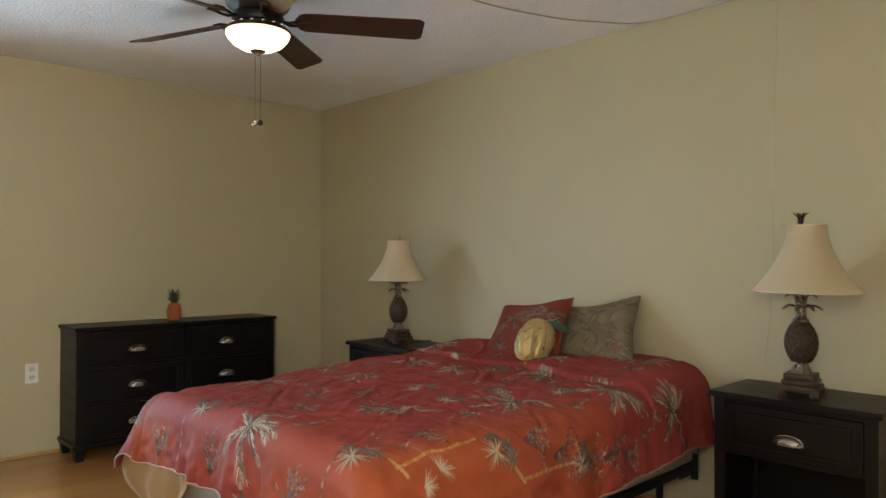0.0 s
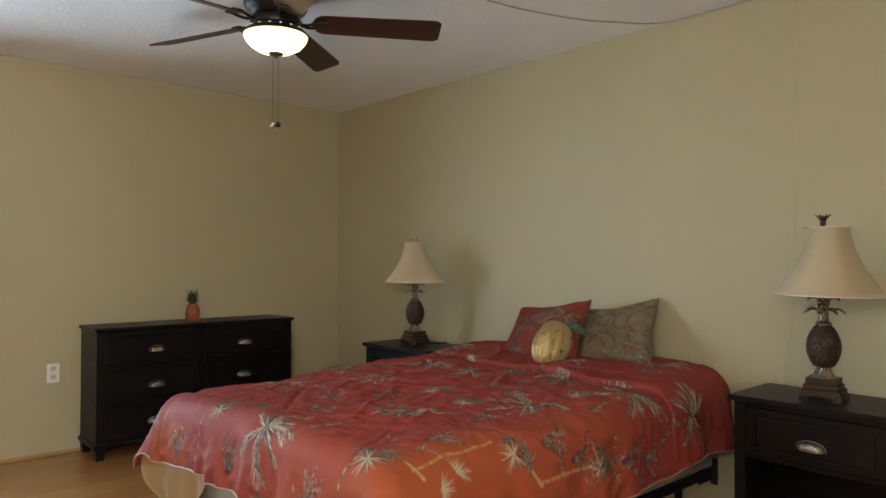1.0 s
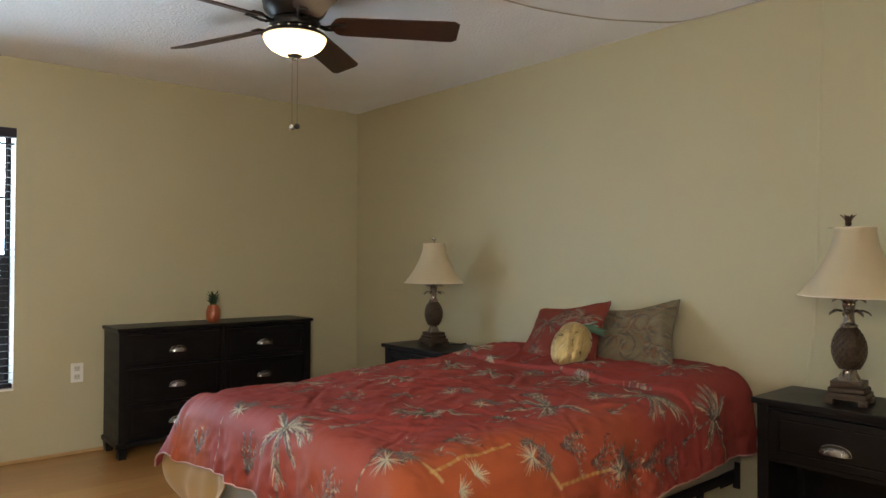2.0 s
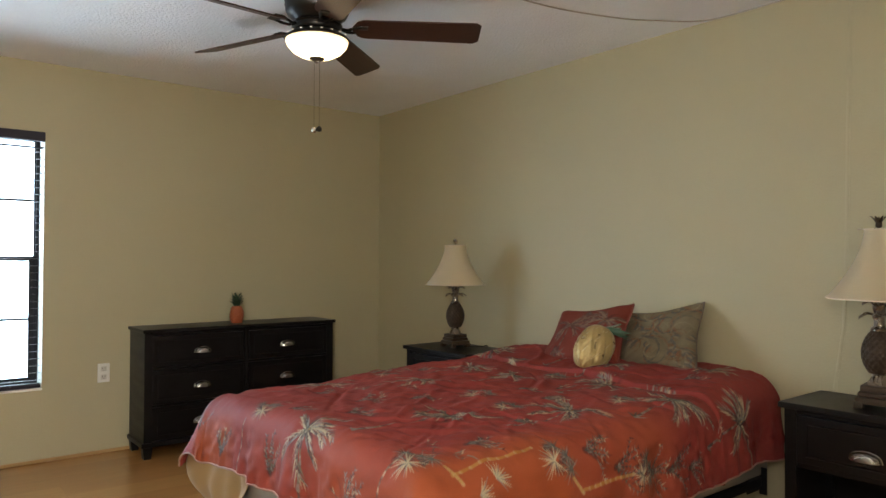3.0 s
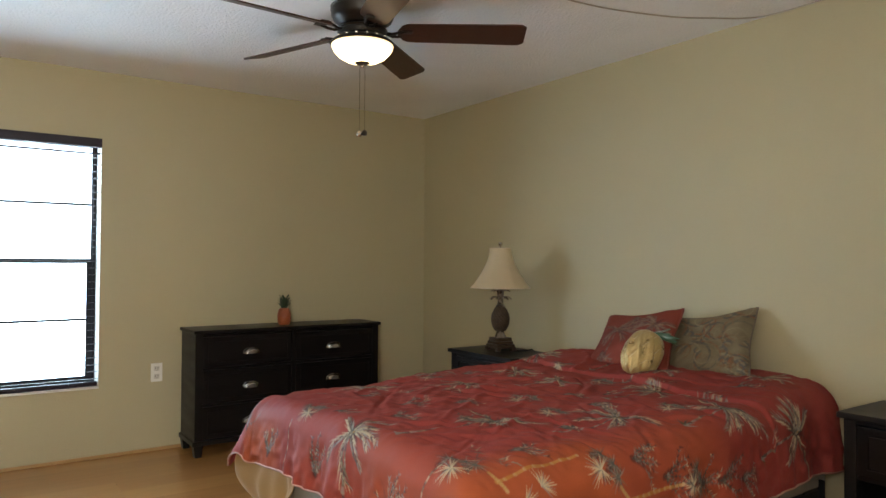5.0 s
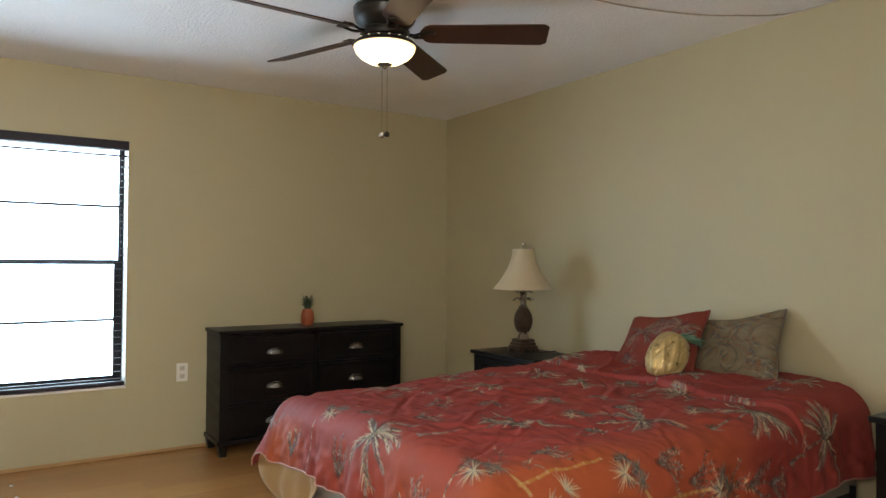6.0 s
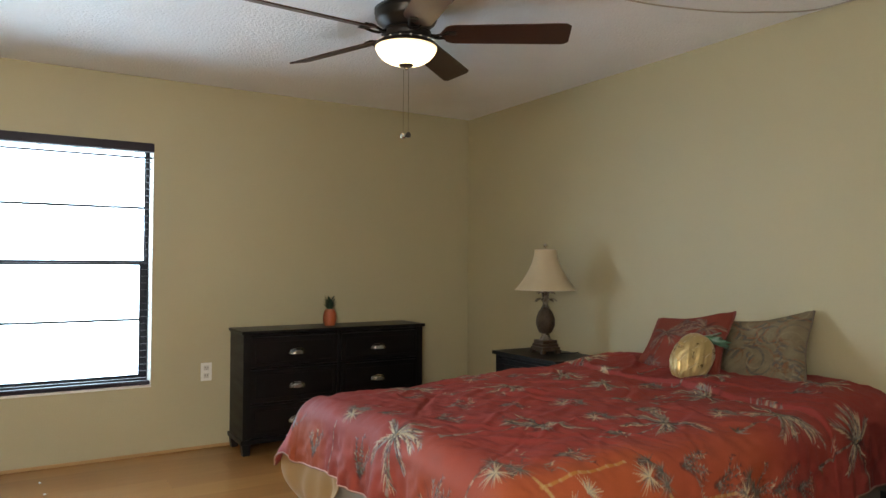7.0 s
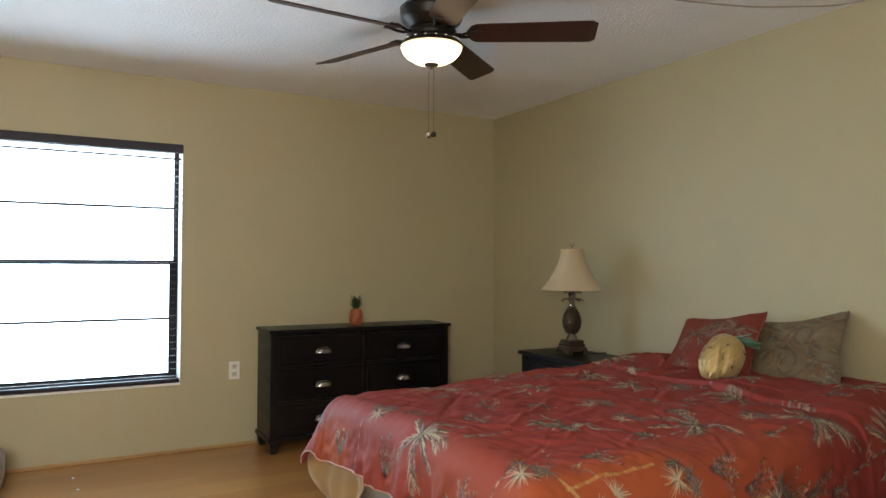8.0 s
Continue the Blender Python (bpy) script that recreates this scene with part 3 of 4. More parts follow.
part("bowl_finial", lathe([(0.038, -0.260), (0.036, -0.271), (0.02, -0.277), (0.009, -0.280), (0.008, -0.288), (0.0, -0.292)], 20), SILVERED, fan, "weathered bowl finial", smooth=50)
PHASE = 57
for k in range(5):
    arm = bmesh.new()
    tube([(0.105, 0, -0.126), (0.14, 0.016, -0.136), (0.165, 0.026, -0.133), (0.205, 0.03, -0.124)], 0.007, into=arm, segs=8)
    tube([(0.105, 0, -0.126), (0.14, -0.016, -0.136), (0.165, -0.026, -0.133), (0.205, -0.03, -0.124)], 0.007, into=arm, segs=8)
    box(0.185, 0.235, -0.04, 0.04, -0.128, -0.123, 0.002, into=arm)
    a_ob = part("blade_arm", arm, BRONZE, fan, "scrolled bronze bracket", smooth=50)
    a_ob.rotation_euler = (0, 0, radians(PHASE + 72 * k))
    bm = bmesh.new()
    n = 26
    outline = []
    for i in range(n + 1):
        s = i / n
        x = 0.165 + 0.60 * s
        w = 0.066 + 0.012 * s
        if s < 0.1:
            w *= math.sqrt(max(0.02, 1 - (1 - s / 0.1) ** 2)) * 0.9 + 0.1
        if s > 0.94:
            w *= math.sqrt(max(0.0, 1 - ((s - 0.94) / 0.06) ** 2)) * 0.25 + 0.75
        outline.append((x, w))
    top = [bm.verts.new((x, w, 0.003)) for x, w in outline] + [bm.verts.new((x, -w, 0.003)) for x, w in reversed(outline)]
    bot = [bm.verts.new((v.co.x, v.co.y, -0.003)) for v in top]
    bm.faces.new(top), bm.faces.new(bot[::-1])
    for i in range(len(top)):
        j = (i + 1) % len(top)
        bm.faces.new((top[j], top[i], bot[i], bot[j]))
    bl = part("fan_blade", bm, WALNUT, fan, "dark walnut blade")
    bl.matrix_basis = pose(0, 0, -0.124, 0, 0, PHASE + 72 * k) @ pose(0, 0, 0, -17, 0, 0)
for dx, dy, z1 in ((-0.006, -0.010, -0.592), (0.007, 0.010, -0.586)):
    ch = tube([(dx, dy, -0.18), (dx, dy, -0.4), (dx, dy, z1)], 0.0008, segs=5)
    c = part("pull_chain", ch, BRONZE, fan)
    part("pull_knob", lathe([(0.0, -0.012), (0.010, -0.010), (0.014, 0.0), (0.010, 0.010), (0.003, 0.016)], 14, at=(dx, dy, z1 - 0.012)), BRONZE if dx > 0 else CHROME, c, smooth=60)
fan.location = (1.962, -1.652, H)

# ---------------------------------------------------------------- bed
bed_frame = thing("bedstead", "black steel bedstead under the box spring", "bed")
for x in (1.855, 3.275):
    part("side_rail", box(x - 0.018, x + 0.018, -2.02, -0.12, 0.227, 0.263, 0.002), STEEL, bed_frame)
for y in (-1.9, -1.05, -0.25):
    part("cross_bar", box(1.873, 3.257, y - 0.02, y + 0.02, 0.23, 0.26, 0.002), STEEL, bed_frame)
for x in (1.95, 2.57, 3.19):
    for y in (-1.9, -0.25):
        part("leg", lathe([(0.018, 0.232), (0.016, 0.03), (0.028, 0.025), (0.028, 0.0)][::-1], 14, at=(x, y, 0)), STEEL, bed_frame)
for x in (1.845, 3.285):
    br = box(x - 0.004, x + 0.03, -0.125, -0.118, 0.19, 0.31, 0.002)
    box(x - 0.004, x + 0.002, -0.24, -0.118, 0.21, 0.295, 0.001, into=br)
    part("headboard_bracket", br, STEEL, bed_frame)
box_spring = tagged(part("box_spring", box(1.84, 3.29, -2.07, -0.05, 0.265, 0.43, 0.025, segs=4), TICKING, smooth=50), "grey-beige fabric box spring on the bed frame", "box spring")
mattress = tagged(part("mattress", box(1.83, 3.285, -2.075, -0.05, 0.432, 0.63, 0.05, segs=5), TICKING, smooth=50), "thick mattress hidden beneath a red comforter", "mattress")

XC, A, L0, RAD = 2.60, 0.805, 2.09, 0.10  # bed centre line, half width, length, edge rounding
DROP_S, DROP_F, STEP = 0.315, 0.27, 0.0033


def vnoise(x, y, size, seed):
    """Smooth value noise on a lattice of that size in metres."""
    g = np.random.RandomState(seed).rand(64, 64)
    a, b = x / size + 31.3, y / size + 29.7
    i, j = np.floor(a).astype(int), np.floor(b).astype(int)
    u, v = smooth01(a - i), smooth01(b - j)
    i0, i1, j0, j1 = i % 64, (i + 1) % 64, j % 64, (j + 1) % 64
    return (g[i0, j0] * (1 - u) + g[i1, j0] * u) * (1 - v) + (g[i0, j1] * (1 - u) + g[i1, j1] * u) * v


def bed_top(x, y):
    """Height of the cover over the mattress and the pillows beneath it."""
    flap = y + 0.63 + 0.035 * np.sin(3 * x) + 0.02 * np.sin(9 * x)
    z = 0.680 + 0.028 * smooth01((y + 1.6) / 1.2) + 0.015 * smooth01(flap / 0.014) - 0.008 * np.exp(-(flap / 0.011) ** 2) + 0.008 * smooth01((y + 0.6) / 0.3)
    z = z + 0.022 * np.exp(-((x - 2.05) / 0.3) ** 2 - ((y + 0.25) / 0.25) ** 2)
    return z - 0.022 * np.abs((x - XC) / A) ** 3 - 0.035 * smooth01((x - 3.17) / 0.2) * smooth01((y + 0.9) / 0.5) - 0.015 * smooth01((XC - x - 0.4) / 0.35) * smooth01((-1.35 - y) / 0.6)


crng = random.Random(23)
CREASES = [(XC + crng.uniform(-0.8, 0.8), crng.uniform(-2.05, -0.3), crng.uniform(-1.2, 1.2), crng.uniform(0.10, 0.32), crng.uniform(0.004, 0.010) * crng.choice((1, 1, -0.7)), crng.uniform(0.010, 0.022), crng.uniform(-1.2, 1.2)) for _ in range(64)]


def lumps(x, y):
    """Soft quilted swells and pinched creases."""
    z = 0.020 * (vnoise(x, y, 0.36, 3) - 0.5) + 0.014 * (vnoise(x + 0.3 * y, y, 0.16, 9) - 0.5) + 0.012 * (vnoise(x, y + 0.4 * x, 0.06, 14) - 0.5) + 0.005 * (vnoise(x - 0.5 * y, y, 0.028, 17) - 0.5)
    for x0, y0, an, ln, hh, wd, bend in CREASES:
        p, q = (x - x0) * math.cos(an) + (y - y0) * math.sin(an), -(x - x0) * math.sin(an) + (y - y0) * math.cos(an)
        z = z + hh * np.exp(-(p / ln) ** 2) * np.exp(-((q - bend * p * p) / wd) ** 2)
    return z


def drape(U, V):
    """Lays the flat cover on the bed: U across from the centre line, V from the head."""
    ix, iy = A - RAD, L0 - RAD
    ex, ey = np.maximum(np.abs(U) - ix, 0), np.maximum(V - iy, 0)
    d = np.hypot(ex, ey) + 1e-9
    d0 = d
    cx, cy = ex / d, ey / d
    corner = 2 * cx * cy
    d = d * (1 - 0.15 * corner)
    phi = np.radians(84) - np.radians(21) * corner
    rad = RAD * (1 + 0.4 * corner ** 1.5)
    arc = rad * phi
    k = np.minimum(d / rad, phi)
    e = np.maximum(d - arc, 0)
    out = rad * np.sin(k) + e * np.cos(phi)
    down = rad * (1 - np.cos(k)) + e * np.sin(phi)
    run = np.where(ey > ex, U, V)
    w = smooth01((d - 0.06) / 0.24) * (1 - 0.8 * corner)
    out = out + w * (0.012 * np.sin(17 * run + 1.5 * np.sin(6 * run)) + 0.03 * (vnoise(run, 0 * run, 0.07, 21) - 0.5) + 0.014 * (vnoise(run, d, 0.035, 22) - 0.5))
    x = XC + np.sign(U) * (np.minimum(np.abs(U), ix) + out * cx)
    x = x - 0.07 * smooth01((U - 0.3) / 0.5) * smooth01((1.3 - V) / 1.1)  # tucked in towards the head
    y = -0.03 - (np.minimum(V, iy) + out * cy)
    z = bed_top(np.clip(x, XC - A, XC + A), np.clip(y, -0.03 - L0, -0.03)) - down + lumps(x, y) * (1 - 0.75 * np.minimum(1, d / 0.2))
    return x, y, z


class Cloth:
    """A print painted stroke by stroke over a flat sheet."""

    def __init__(self, u0, u1, v0, v1, step):
        self.us, self.vs = np.arange(u0, u1 + step / 2, step), np.arange(v0, v1 + step / 2, step)
        self.step = step
        self.U, self.V = np.meshgrid(self.us, self.vs, indexing="ij")
        self.rgb = np.zeros((*self.U.shape, 3))

    def stroke(self, a, b, w0, w1, color, alpha=0.9):
        m = max(w0, w1) + 2 * self.step
        i0, i1 = np.searchsorted(self.us, (min(a[0], b[0]) - m, max(a[0], b[0]) + m))
        j0, j1 = np.searchsorted(self.vs, (min(a[1], b[1]) - m, max(a[1], b[1]) + m))
        if i1 <= i0 or j1 <= j0:
            return
        u, v = self.U[i0:i1, j0:j1], self.V[i0:i1, j0:j1]
        dx, dy = b[0] - a[0], b[1] - a[1]
        t = np.clip(((u - a[0]) * dx + (v - a[1]) * dy) / (dx * dx + dy * dy + 1e-12), 0, 1)
        dist = np.hypot(u - a[0] - t * dx, v - a[1] - t * dy)
        cover = np.clip((w0 + (w1 - w0) * t - dist) / (0.7 * self.step) + 0.5, 0, 1)[..., None] * alpha
        s = self.rgb[i0:i1, j0:j1]
        s[:] = s * (1 - cover) + np.array(color) * cover

    def bend(self, a, ang, length, curl, w, color, n=4, alpha=0.9):
        """A curved, tapering stroke."""
        p = a
        for i in range(n):
            q = (p[0] + length / n * math.sin(ang), p[1] - length / n * math.cos(ang))
            self.stroke(p, q, w * (1 - 0.8 * i / n), w * (1 - 0.8 * (i + 1) / n), color, alpha)
            p, ang = q, ang + curl / n
        return p


CREAM, SAGE, SLATE, OLIVE, OCHRE, DUSK, MIST = (0.46, 0.40, 0.27), (0.15, 0.145, 0.10), (0.055, 0.062, 0.062), (0.10, 0.070, 0.030), (0.36, 0.19, 0.04), (0.060, 0.022, 0.022), (0.23, 0.23, 0.21)


def frond(c, at, ang, ln, curl, wide, rng, pale):
    """One feathered leaf: a broad dark bed, slim leaflets swept well forward, a broken light rib."""
    c.bend(at, ang, ln * 0.95, curl, 0.62 * wide, DUSK if rng.random() < 0.35 else SLATE, 7, 0.45)
    p, a, n = at, ang, 11
    for k in range(n):
        t = k / n
        q = (p[0] + ln / n * math.sin(a), p[1] - ln / n * math.cos(a))
        wd = wide * math.sin(math.pi * min(1, 0.25 + 0.66 * t))
        for side in (-1, 1):
            light = (side > 0) == pale
            col = rng.choice((CREAM, CREAM, CREAM, MIST, SLATE) if light else (SLATE, SAGE, MIST, MIST))
            o = (q[0] + side * 0.3 * wd * math.cos(a), q[1] + side * 0.3 * wd * math.sin(a))
            c.bend(o, a + side * rng.uniform(0.05, 0.5), wd * rng.uniform(1.6, 3.0), -0.25 * side, rng.uniform(0.0022, 0.0042), col, 2, rng.uniform(0.5, 0.95))
        if rng.random() < 0.7:
            c.stroke(p, q, 0.0022, 0.0014, CREAM if pale else SAGE, 0.55)
        p, a = q, a + curl / n


def palm(c, at, base, size, rng):
    """A tall palm: jointed trunk from its base, a full crown of drooping feathered fronds, undergrowth."""
    dx, dy = at[0] - base[0], at[1] - base[1]
    ang, tl = math.atan2(dx, -dy), math.hypot(dx, dy)
    for i in range(8):
        c.bend(at, ang + rng.uniform(-2.6, 2.6), size * rng.uniform(0.3, 0.7), rng.uniform(-1, 1), 0.018, DUSK, 4, 0.25)
    n = max(5, int(tl / 0.026))
    side = rng.uniform(-0.012, 0.012)
    for i in range(n):
        t0, t1 = i / n, (i + 0.86) / n
        bow0, bow1 = side * math.sin(math.pi * t0), side * math.sin(math.pi * t1)
        a = (base[0] + dx * t0 - dy / tl * bow0, base[1] + dy * t0 + dx / tl * bow0)
        b = (base[0] + dx * t1 - dy / tl * bow1, base[1] + dy * t1 + dx / tl * bow1)
        c.stroke(a, b, 0.0062 - 0.002 * t0, 0.0052 - 0.002 * t1, (SAGE, SLATE, MIST)[i % 3], 0.7)
        c.stroke(b, b, 0.0055, 0.0055, CREAM if i % 2 else DUSK, 0.4)
    for i in range(6):
        c.bend(base, ang + rng.uniform(-1.7, 1.7), size * rng.uniform(0.15, 0.32), rng.uniform(-1, 1), 0.006, (SLATE, OLIVE, MIST)[i % 3], 3, 0.65)
    lean = rng.choice((-1, 1))
    for i, da in enumerate((-2.6, 2.35, -1.85, 1.5, 1.2, -1.1, 0.75, 0.35)):
        da = lean * (da + rng.uniform(-0.22, 0.22))
        out = 1 if da > 0 else -1
        frond(c, at, ang + da, size * rng.uniform(0.55, 1.15), out * rng.uniform(0.1, 1.3), rng.uniform(0.09, 0.13) * size, rng, i % 4 != 1)
    for i in range(4):
        c.stroke(at, (at[0] + rng.uniform(-0.012, 0.012), at[1] + rng.uniform(-0.012, 0.012)), 0.007, 0.005, (OCHRE, SLATE, CREAM, SLATE)[i], 0.6)


def fan_palm(c, at, ang, size, rng, stem=0.0):
    """Low fan palms: a star of stiff pale leaf rays with dusky stars crowded behind it."""
    for i in range(10):
        o = (at[0] + rng.uniform(-0.9, 0.7) * size, at[1] + rng.uniform(-0.9, 0.2) * size)
        c.bend(o, rng.uniform(0, 6.3), size * 0.35, rng.uniform(-1, 1), 0.011, (SLATE, DUSK, DUSK)[i % 3], 3, 0.35)
    for k, (ox, oy, sc) in enumerate(((-0.85, -0.45, 0.75), (0.35, -0.95, 0.8), (-0.25, -0.85, 0.6), (0, 0, 1))):
        o = (at[0] + (ox * math.cos(ang) - oy * math.sin(ang)) * size, at[1] + (ox * math.sin(ang) + oy * math.cos(ang)) * size)
        for i in range(23):
            a = ang + math.pi + (i - 11) * 0.225 + rng.uniform(-0.07, 0.07)
            pale = k == 3
            c.bend(o, a, size * sc * rng.uniform(0.62, 1.0), rng.uniform(-0.15, 0.15), 0.0030 if pale else 0.0034, (CREAM, CREAM, CREAM, MIST, SLATE)[i % 5] if pale else (SLATE, SAGE, SLATE, MIST)[(i + k) % 4], 2, 0.78 if pale else 0.6)
        if k != 3:
            c.stroke(o, o, 0.010 * sc, 0.010 * sc, SLATE, 0.5)
    if stem:
        p, a = (at[0] - 0.7 * size, at[1] - 0.2 * size), ang + math.pi
        n = max(4, int(stem / 0.016))
        for i in range(n):
            q = (p[0] + stem / n * math.sin(a), p[1] - stem / n * math.cos(a))
            c.stroke(p, q, 0.004, 0.003, (SAGE, CREAM, SLATE)[i % 3], 0.6)
            p, a = q, a + rng.uniform(-0.06, 0.06)


def shrub(c, at, ang, size, rng):
    """A leafy sprig: close-set stems thick with small leaves, dark below and pale at the tips."""
    for i in range(6):
        c.bend(at, ang + rng.uniform(-0.7, 0.7), size * rng.uniform(0.4, 0.9), rng.uniform(-0.6, 0.6), 0.012, DUSK, 3, 0.16)
    for k in range(7):
        a, p = ang + (k - 3) * 0.2 + rng.uniform(-0.12, 0.12), at
        for m in range(rng.randint(7, 10)):
            q = (p[0] + size / 10 * math.sin(a), p[1] - size / 10 * math.cos(a))
            c.stroke(p, q, 0.0020, 0.0020, SLATE, 0.5)
            for d in (-1, 1):
                if rng.random() < 0.8:
                    c.bend(q, a + d * rng.uniform(0.4, 1.1), rng.uniform(0.010, 0.020), rng.uniform(0, 0.8) * d, rng.uniform(0.0026, 0.0044), rng.choice((SLATE, MIST, MIST, DUSK, CREAM if m > 3 else SAGE)), 2, rng.uniform(0.3, 0.75))
            p, a = q, a + rng.uniform(-0.25, 0.25)


def bamboo(c, a, b):
    """A jointed gold cane."""
    n = 9
    for i in range(n):
        p = [a[k] + (b[k] - a[k]) * (i + 0.04) / n for k in (0, 1)]
        q = [a[k] + (b[k] - a[k]) * (i + 0.90) / n for k in (0, 1)]
        c.stroke(p, q, 0.0060, 0.0045, OCHRE if i % 2 else (0.40, 0.24, 0.07), 0.65)
        c.stroke(q, q, 0.0065, 0.0065, CREAM, 0.35)


def ground_print(c, patches):
    """The dyed ground: brick red, washed into orange in broad panels."""
    red, orange, wine = np.array((0.255, 0.044, 0.037)), np.array((0.325, 0.076, 0.025)), np.array((0.180, 0.025, 0.025))
    base = np.ones((*c.U.shape, 1)) * red
    n = 0.5 + 0.5 * np.sin(2.3 * c.U + 1.1 * np.sin(3.1 * c.V)) * np.sin(2.9 * c.V + 0.8 * np.sin(2.2 * c.U))
    base = base * (1 - 0.25 * n[..., None]) + wine * 0.25 * n[..., None]
    for u0, u1, v0, v1, soft, k in patches:
        m = smooth01((c.U - u0) / soft + 0.5) * smooth01((u1 - c.U) / soft + 0.5) * smooth01((c.V - v0) / soft + 0.5) * smooth01((v1 - c.V) / soft + 0.5) * k
        base = base * (1 - m[..., None]) + orange * m[..., None]
    c.rgb[:] = base


def cloth_mesh(name, c, place, material, thick=0.0):
    nu, nv = c.U.shape
    x, y, z = place(c.U, c.V)
    idx = np.arange(nu * nv).reshape(nu, nv)
    quads = np.stack((idx[:-1, :-1], idx[:-1, 1:], idx[1:, 1:], idx[1:, :-1]), -1).reshape(-1, 4)
    me = bpy.data.meshes.new(name)
    me.vertices.add(nu * nv)
    me.vertices.foreach_set("co", np.stack((x, y, z), -1).astype(np.float32).ravel())
    me.loops.add(quads.size)
    me.loops.foreach_set("vertex_index", quads.astype(np.int32).ravel())
    me.polygons.add(len(quads))
    me.polygons.foreach_set("loop_start", np.arange(0, quads.size, 4, dtype=np.int32))
    me.polygons.foreach_set("use_smooth", np.ones(len(quads), dtype=bool))
    me.update(calc_edges=True)
    at = me.color_attributes.new("print", "FLOAT_COLOR", "POINT")
    rgba = np.ones((nu * nv, 4), dtype=np.float32)
    rgba[:, :3] = np.clip(c.rgb.reshape(-1, 3), 0, 1)
    at.data.foreach_set("color", rgba.ravel())
    me.materials.append(material)
    ob = new(name, me)
    if thick:
        md = ob.modifiers.new("thickness", "SOLIDIFY")
        md.thickness, md.offset = thick, -1
    return ob


rng = random.Random(4)
cloth = Cloth(-A - DROP_S + RAD * 0.43, A + DROP_S - RAD * 0.43, 0.0, L0 + DROP_F - RAD * 0.43, STEP)
ground_print(cloth, ((0.67, 1.3, 1.50, 2.2, 0.18, 0.85), (0.67, 1.3, 0.95, 1.55, 0.3, 0.55), (0.2, 0.8, 2.03, 2.6, 0.3, 0.55), (-0.78, -0.45, 2.14, 2.6, 0.14, 0.7), (-0.3, 0.1, 2.1, 2.6, 0.4, 0.25)))
# crown, foot of the trunk, size; the print runs in diagonal rows with every palm upright towards the head
for u, v, bu, bv, size in ((0.304, 1.602, 0.316, 2.00, 0.165), (0.514, 1.188, 0.544, 1.53, 0.165), (-0.296, 1.278, -0.326, 1.56, 0.15), (-0.62, 1.60, -0.52, 1.88, 0.15),
                           (0.318, 0.72, 0.30, 1.0, 0.16), (0.70, 0.76, 0.72, 1.06, 0.19), (0.885, 0.375, 0.93, 0.66, 0.17), (-0.10, 0.894, -0.12, 1.12, 0.14), (0.50, 0.16, 0.55, 0.44, 0.16),
                           (-0.42, 0.86, -0.44, 1.12, 0.14), (0.10, 0.42, 0.10, 0.66, 0.15), (-0.72, 1.15, -0.74, 1.4, 0.14), (-0.95, 1.9, -0.95, 2.2, 0.15), (-0.65, 0.5, -0.66, 0.8, 0.15), (-0.2, 0.3, -0.2, 0.55, 0.14), (0.115, 2.065, 0.14, 2.31, 0.17)):
    palm(cloth, (u, v), (bu, bv), size, rng)
for u, v, a, size, stem in ((-0.275, 2.046, 0.1, 0.062, 0.0), (0.652, 2.030, 0.1, 0.068, 0.26), (0.80, 1.572, 0.15, 0.066, 0.0), (0.322, 1.344, 0.3, 0.06, 0.0), (0.094, 1.296, 0.3, 0.07, 0.0),
                            (0.92, 1.16, 0.1, 0.06, 0.0), (-0.56, 1.30, 0.2, 0.06, 0.0), (0.57, 0.95, 0.2, 0.06, 0.0), (-0.84, 1.62, 0.2, 0.06, 0.0), (0.02, 0.74, 0.2, 0.06, 0.0), (-0.36, 0.62, 0.2, 0.06, 0.0)):
    fan_palm(cloth, (u, v), a, size, rng, stem)
for u, v, a in ((0.808, 1.815, 2.6), (0.835, 1.885, 3.4), (1.0, 1.62, 2.8)):  # single pale stars turned upwards on the orange ground
    for k in range(15):
        cloth.bend((u, v), a + math.pi + (k - 7) * 0.2 + rng.uniform(-0.05, 0.05), rng.uniform(0.035, 0.055), rng.uniform(-0.2, 0.2), 0.0028, (CREAM, CREAM, MIST)[k % 3], 2, 0.85)
for u, v, a, size in ((-0.105, 2.26, 0.0, 0.15), (-0.54, 2.27, 0.1, 0.13), (0.43, 2.26, 0.05, 0.15), (0.64, 1.80, 0.3, 0.11), (0.79, 1.42, 0.2, 0.14), (0.87, 1.29, 0.1, 0.19), (0.93, 1.10, 0.1, 0.16), (0.95, 0.98, 0.0, 0.18), (-0.146, 1.70, 0.3, 0.12),
                      (0.25, 1.70, 0.4, 0.09), (-0.12, 2.0, 0.6, 0.11), (0.34, 1.14, 0.5, 0.10), (-0.02, 1.52, 0.3, 0.11), (0.06, 1.86, 0.3, 0.10), (-0.42, 1.74, 0.3, 0.11), (0.12, 1.06, 0.4, 0.1), (0.52, 0.66, 0.4, 0.12), (0.56, 0.43, 0.4, 0.12), (-0.3, 1.02, 0.3, 0.1), (0.98, 0.82, 0.1, 0.15), (0.98, 2.2, 0.0, 0.16), (0.74, 2.29, 0.0, 0.15), (-0.78, 2.2, 0.1, 0.15), (0.5, 1.46, 0.4, 0.09), (-0.56, 1.08, 0.2, 0.1), (0.2, 0.9, 0.3, 0.09)):
    shrub(cloth, (u, v), a, size, rng)
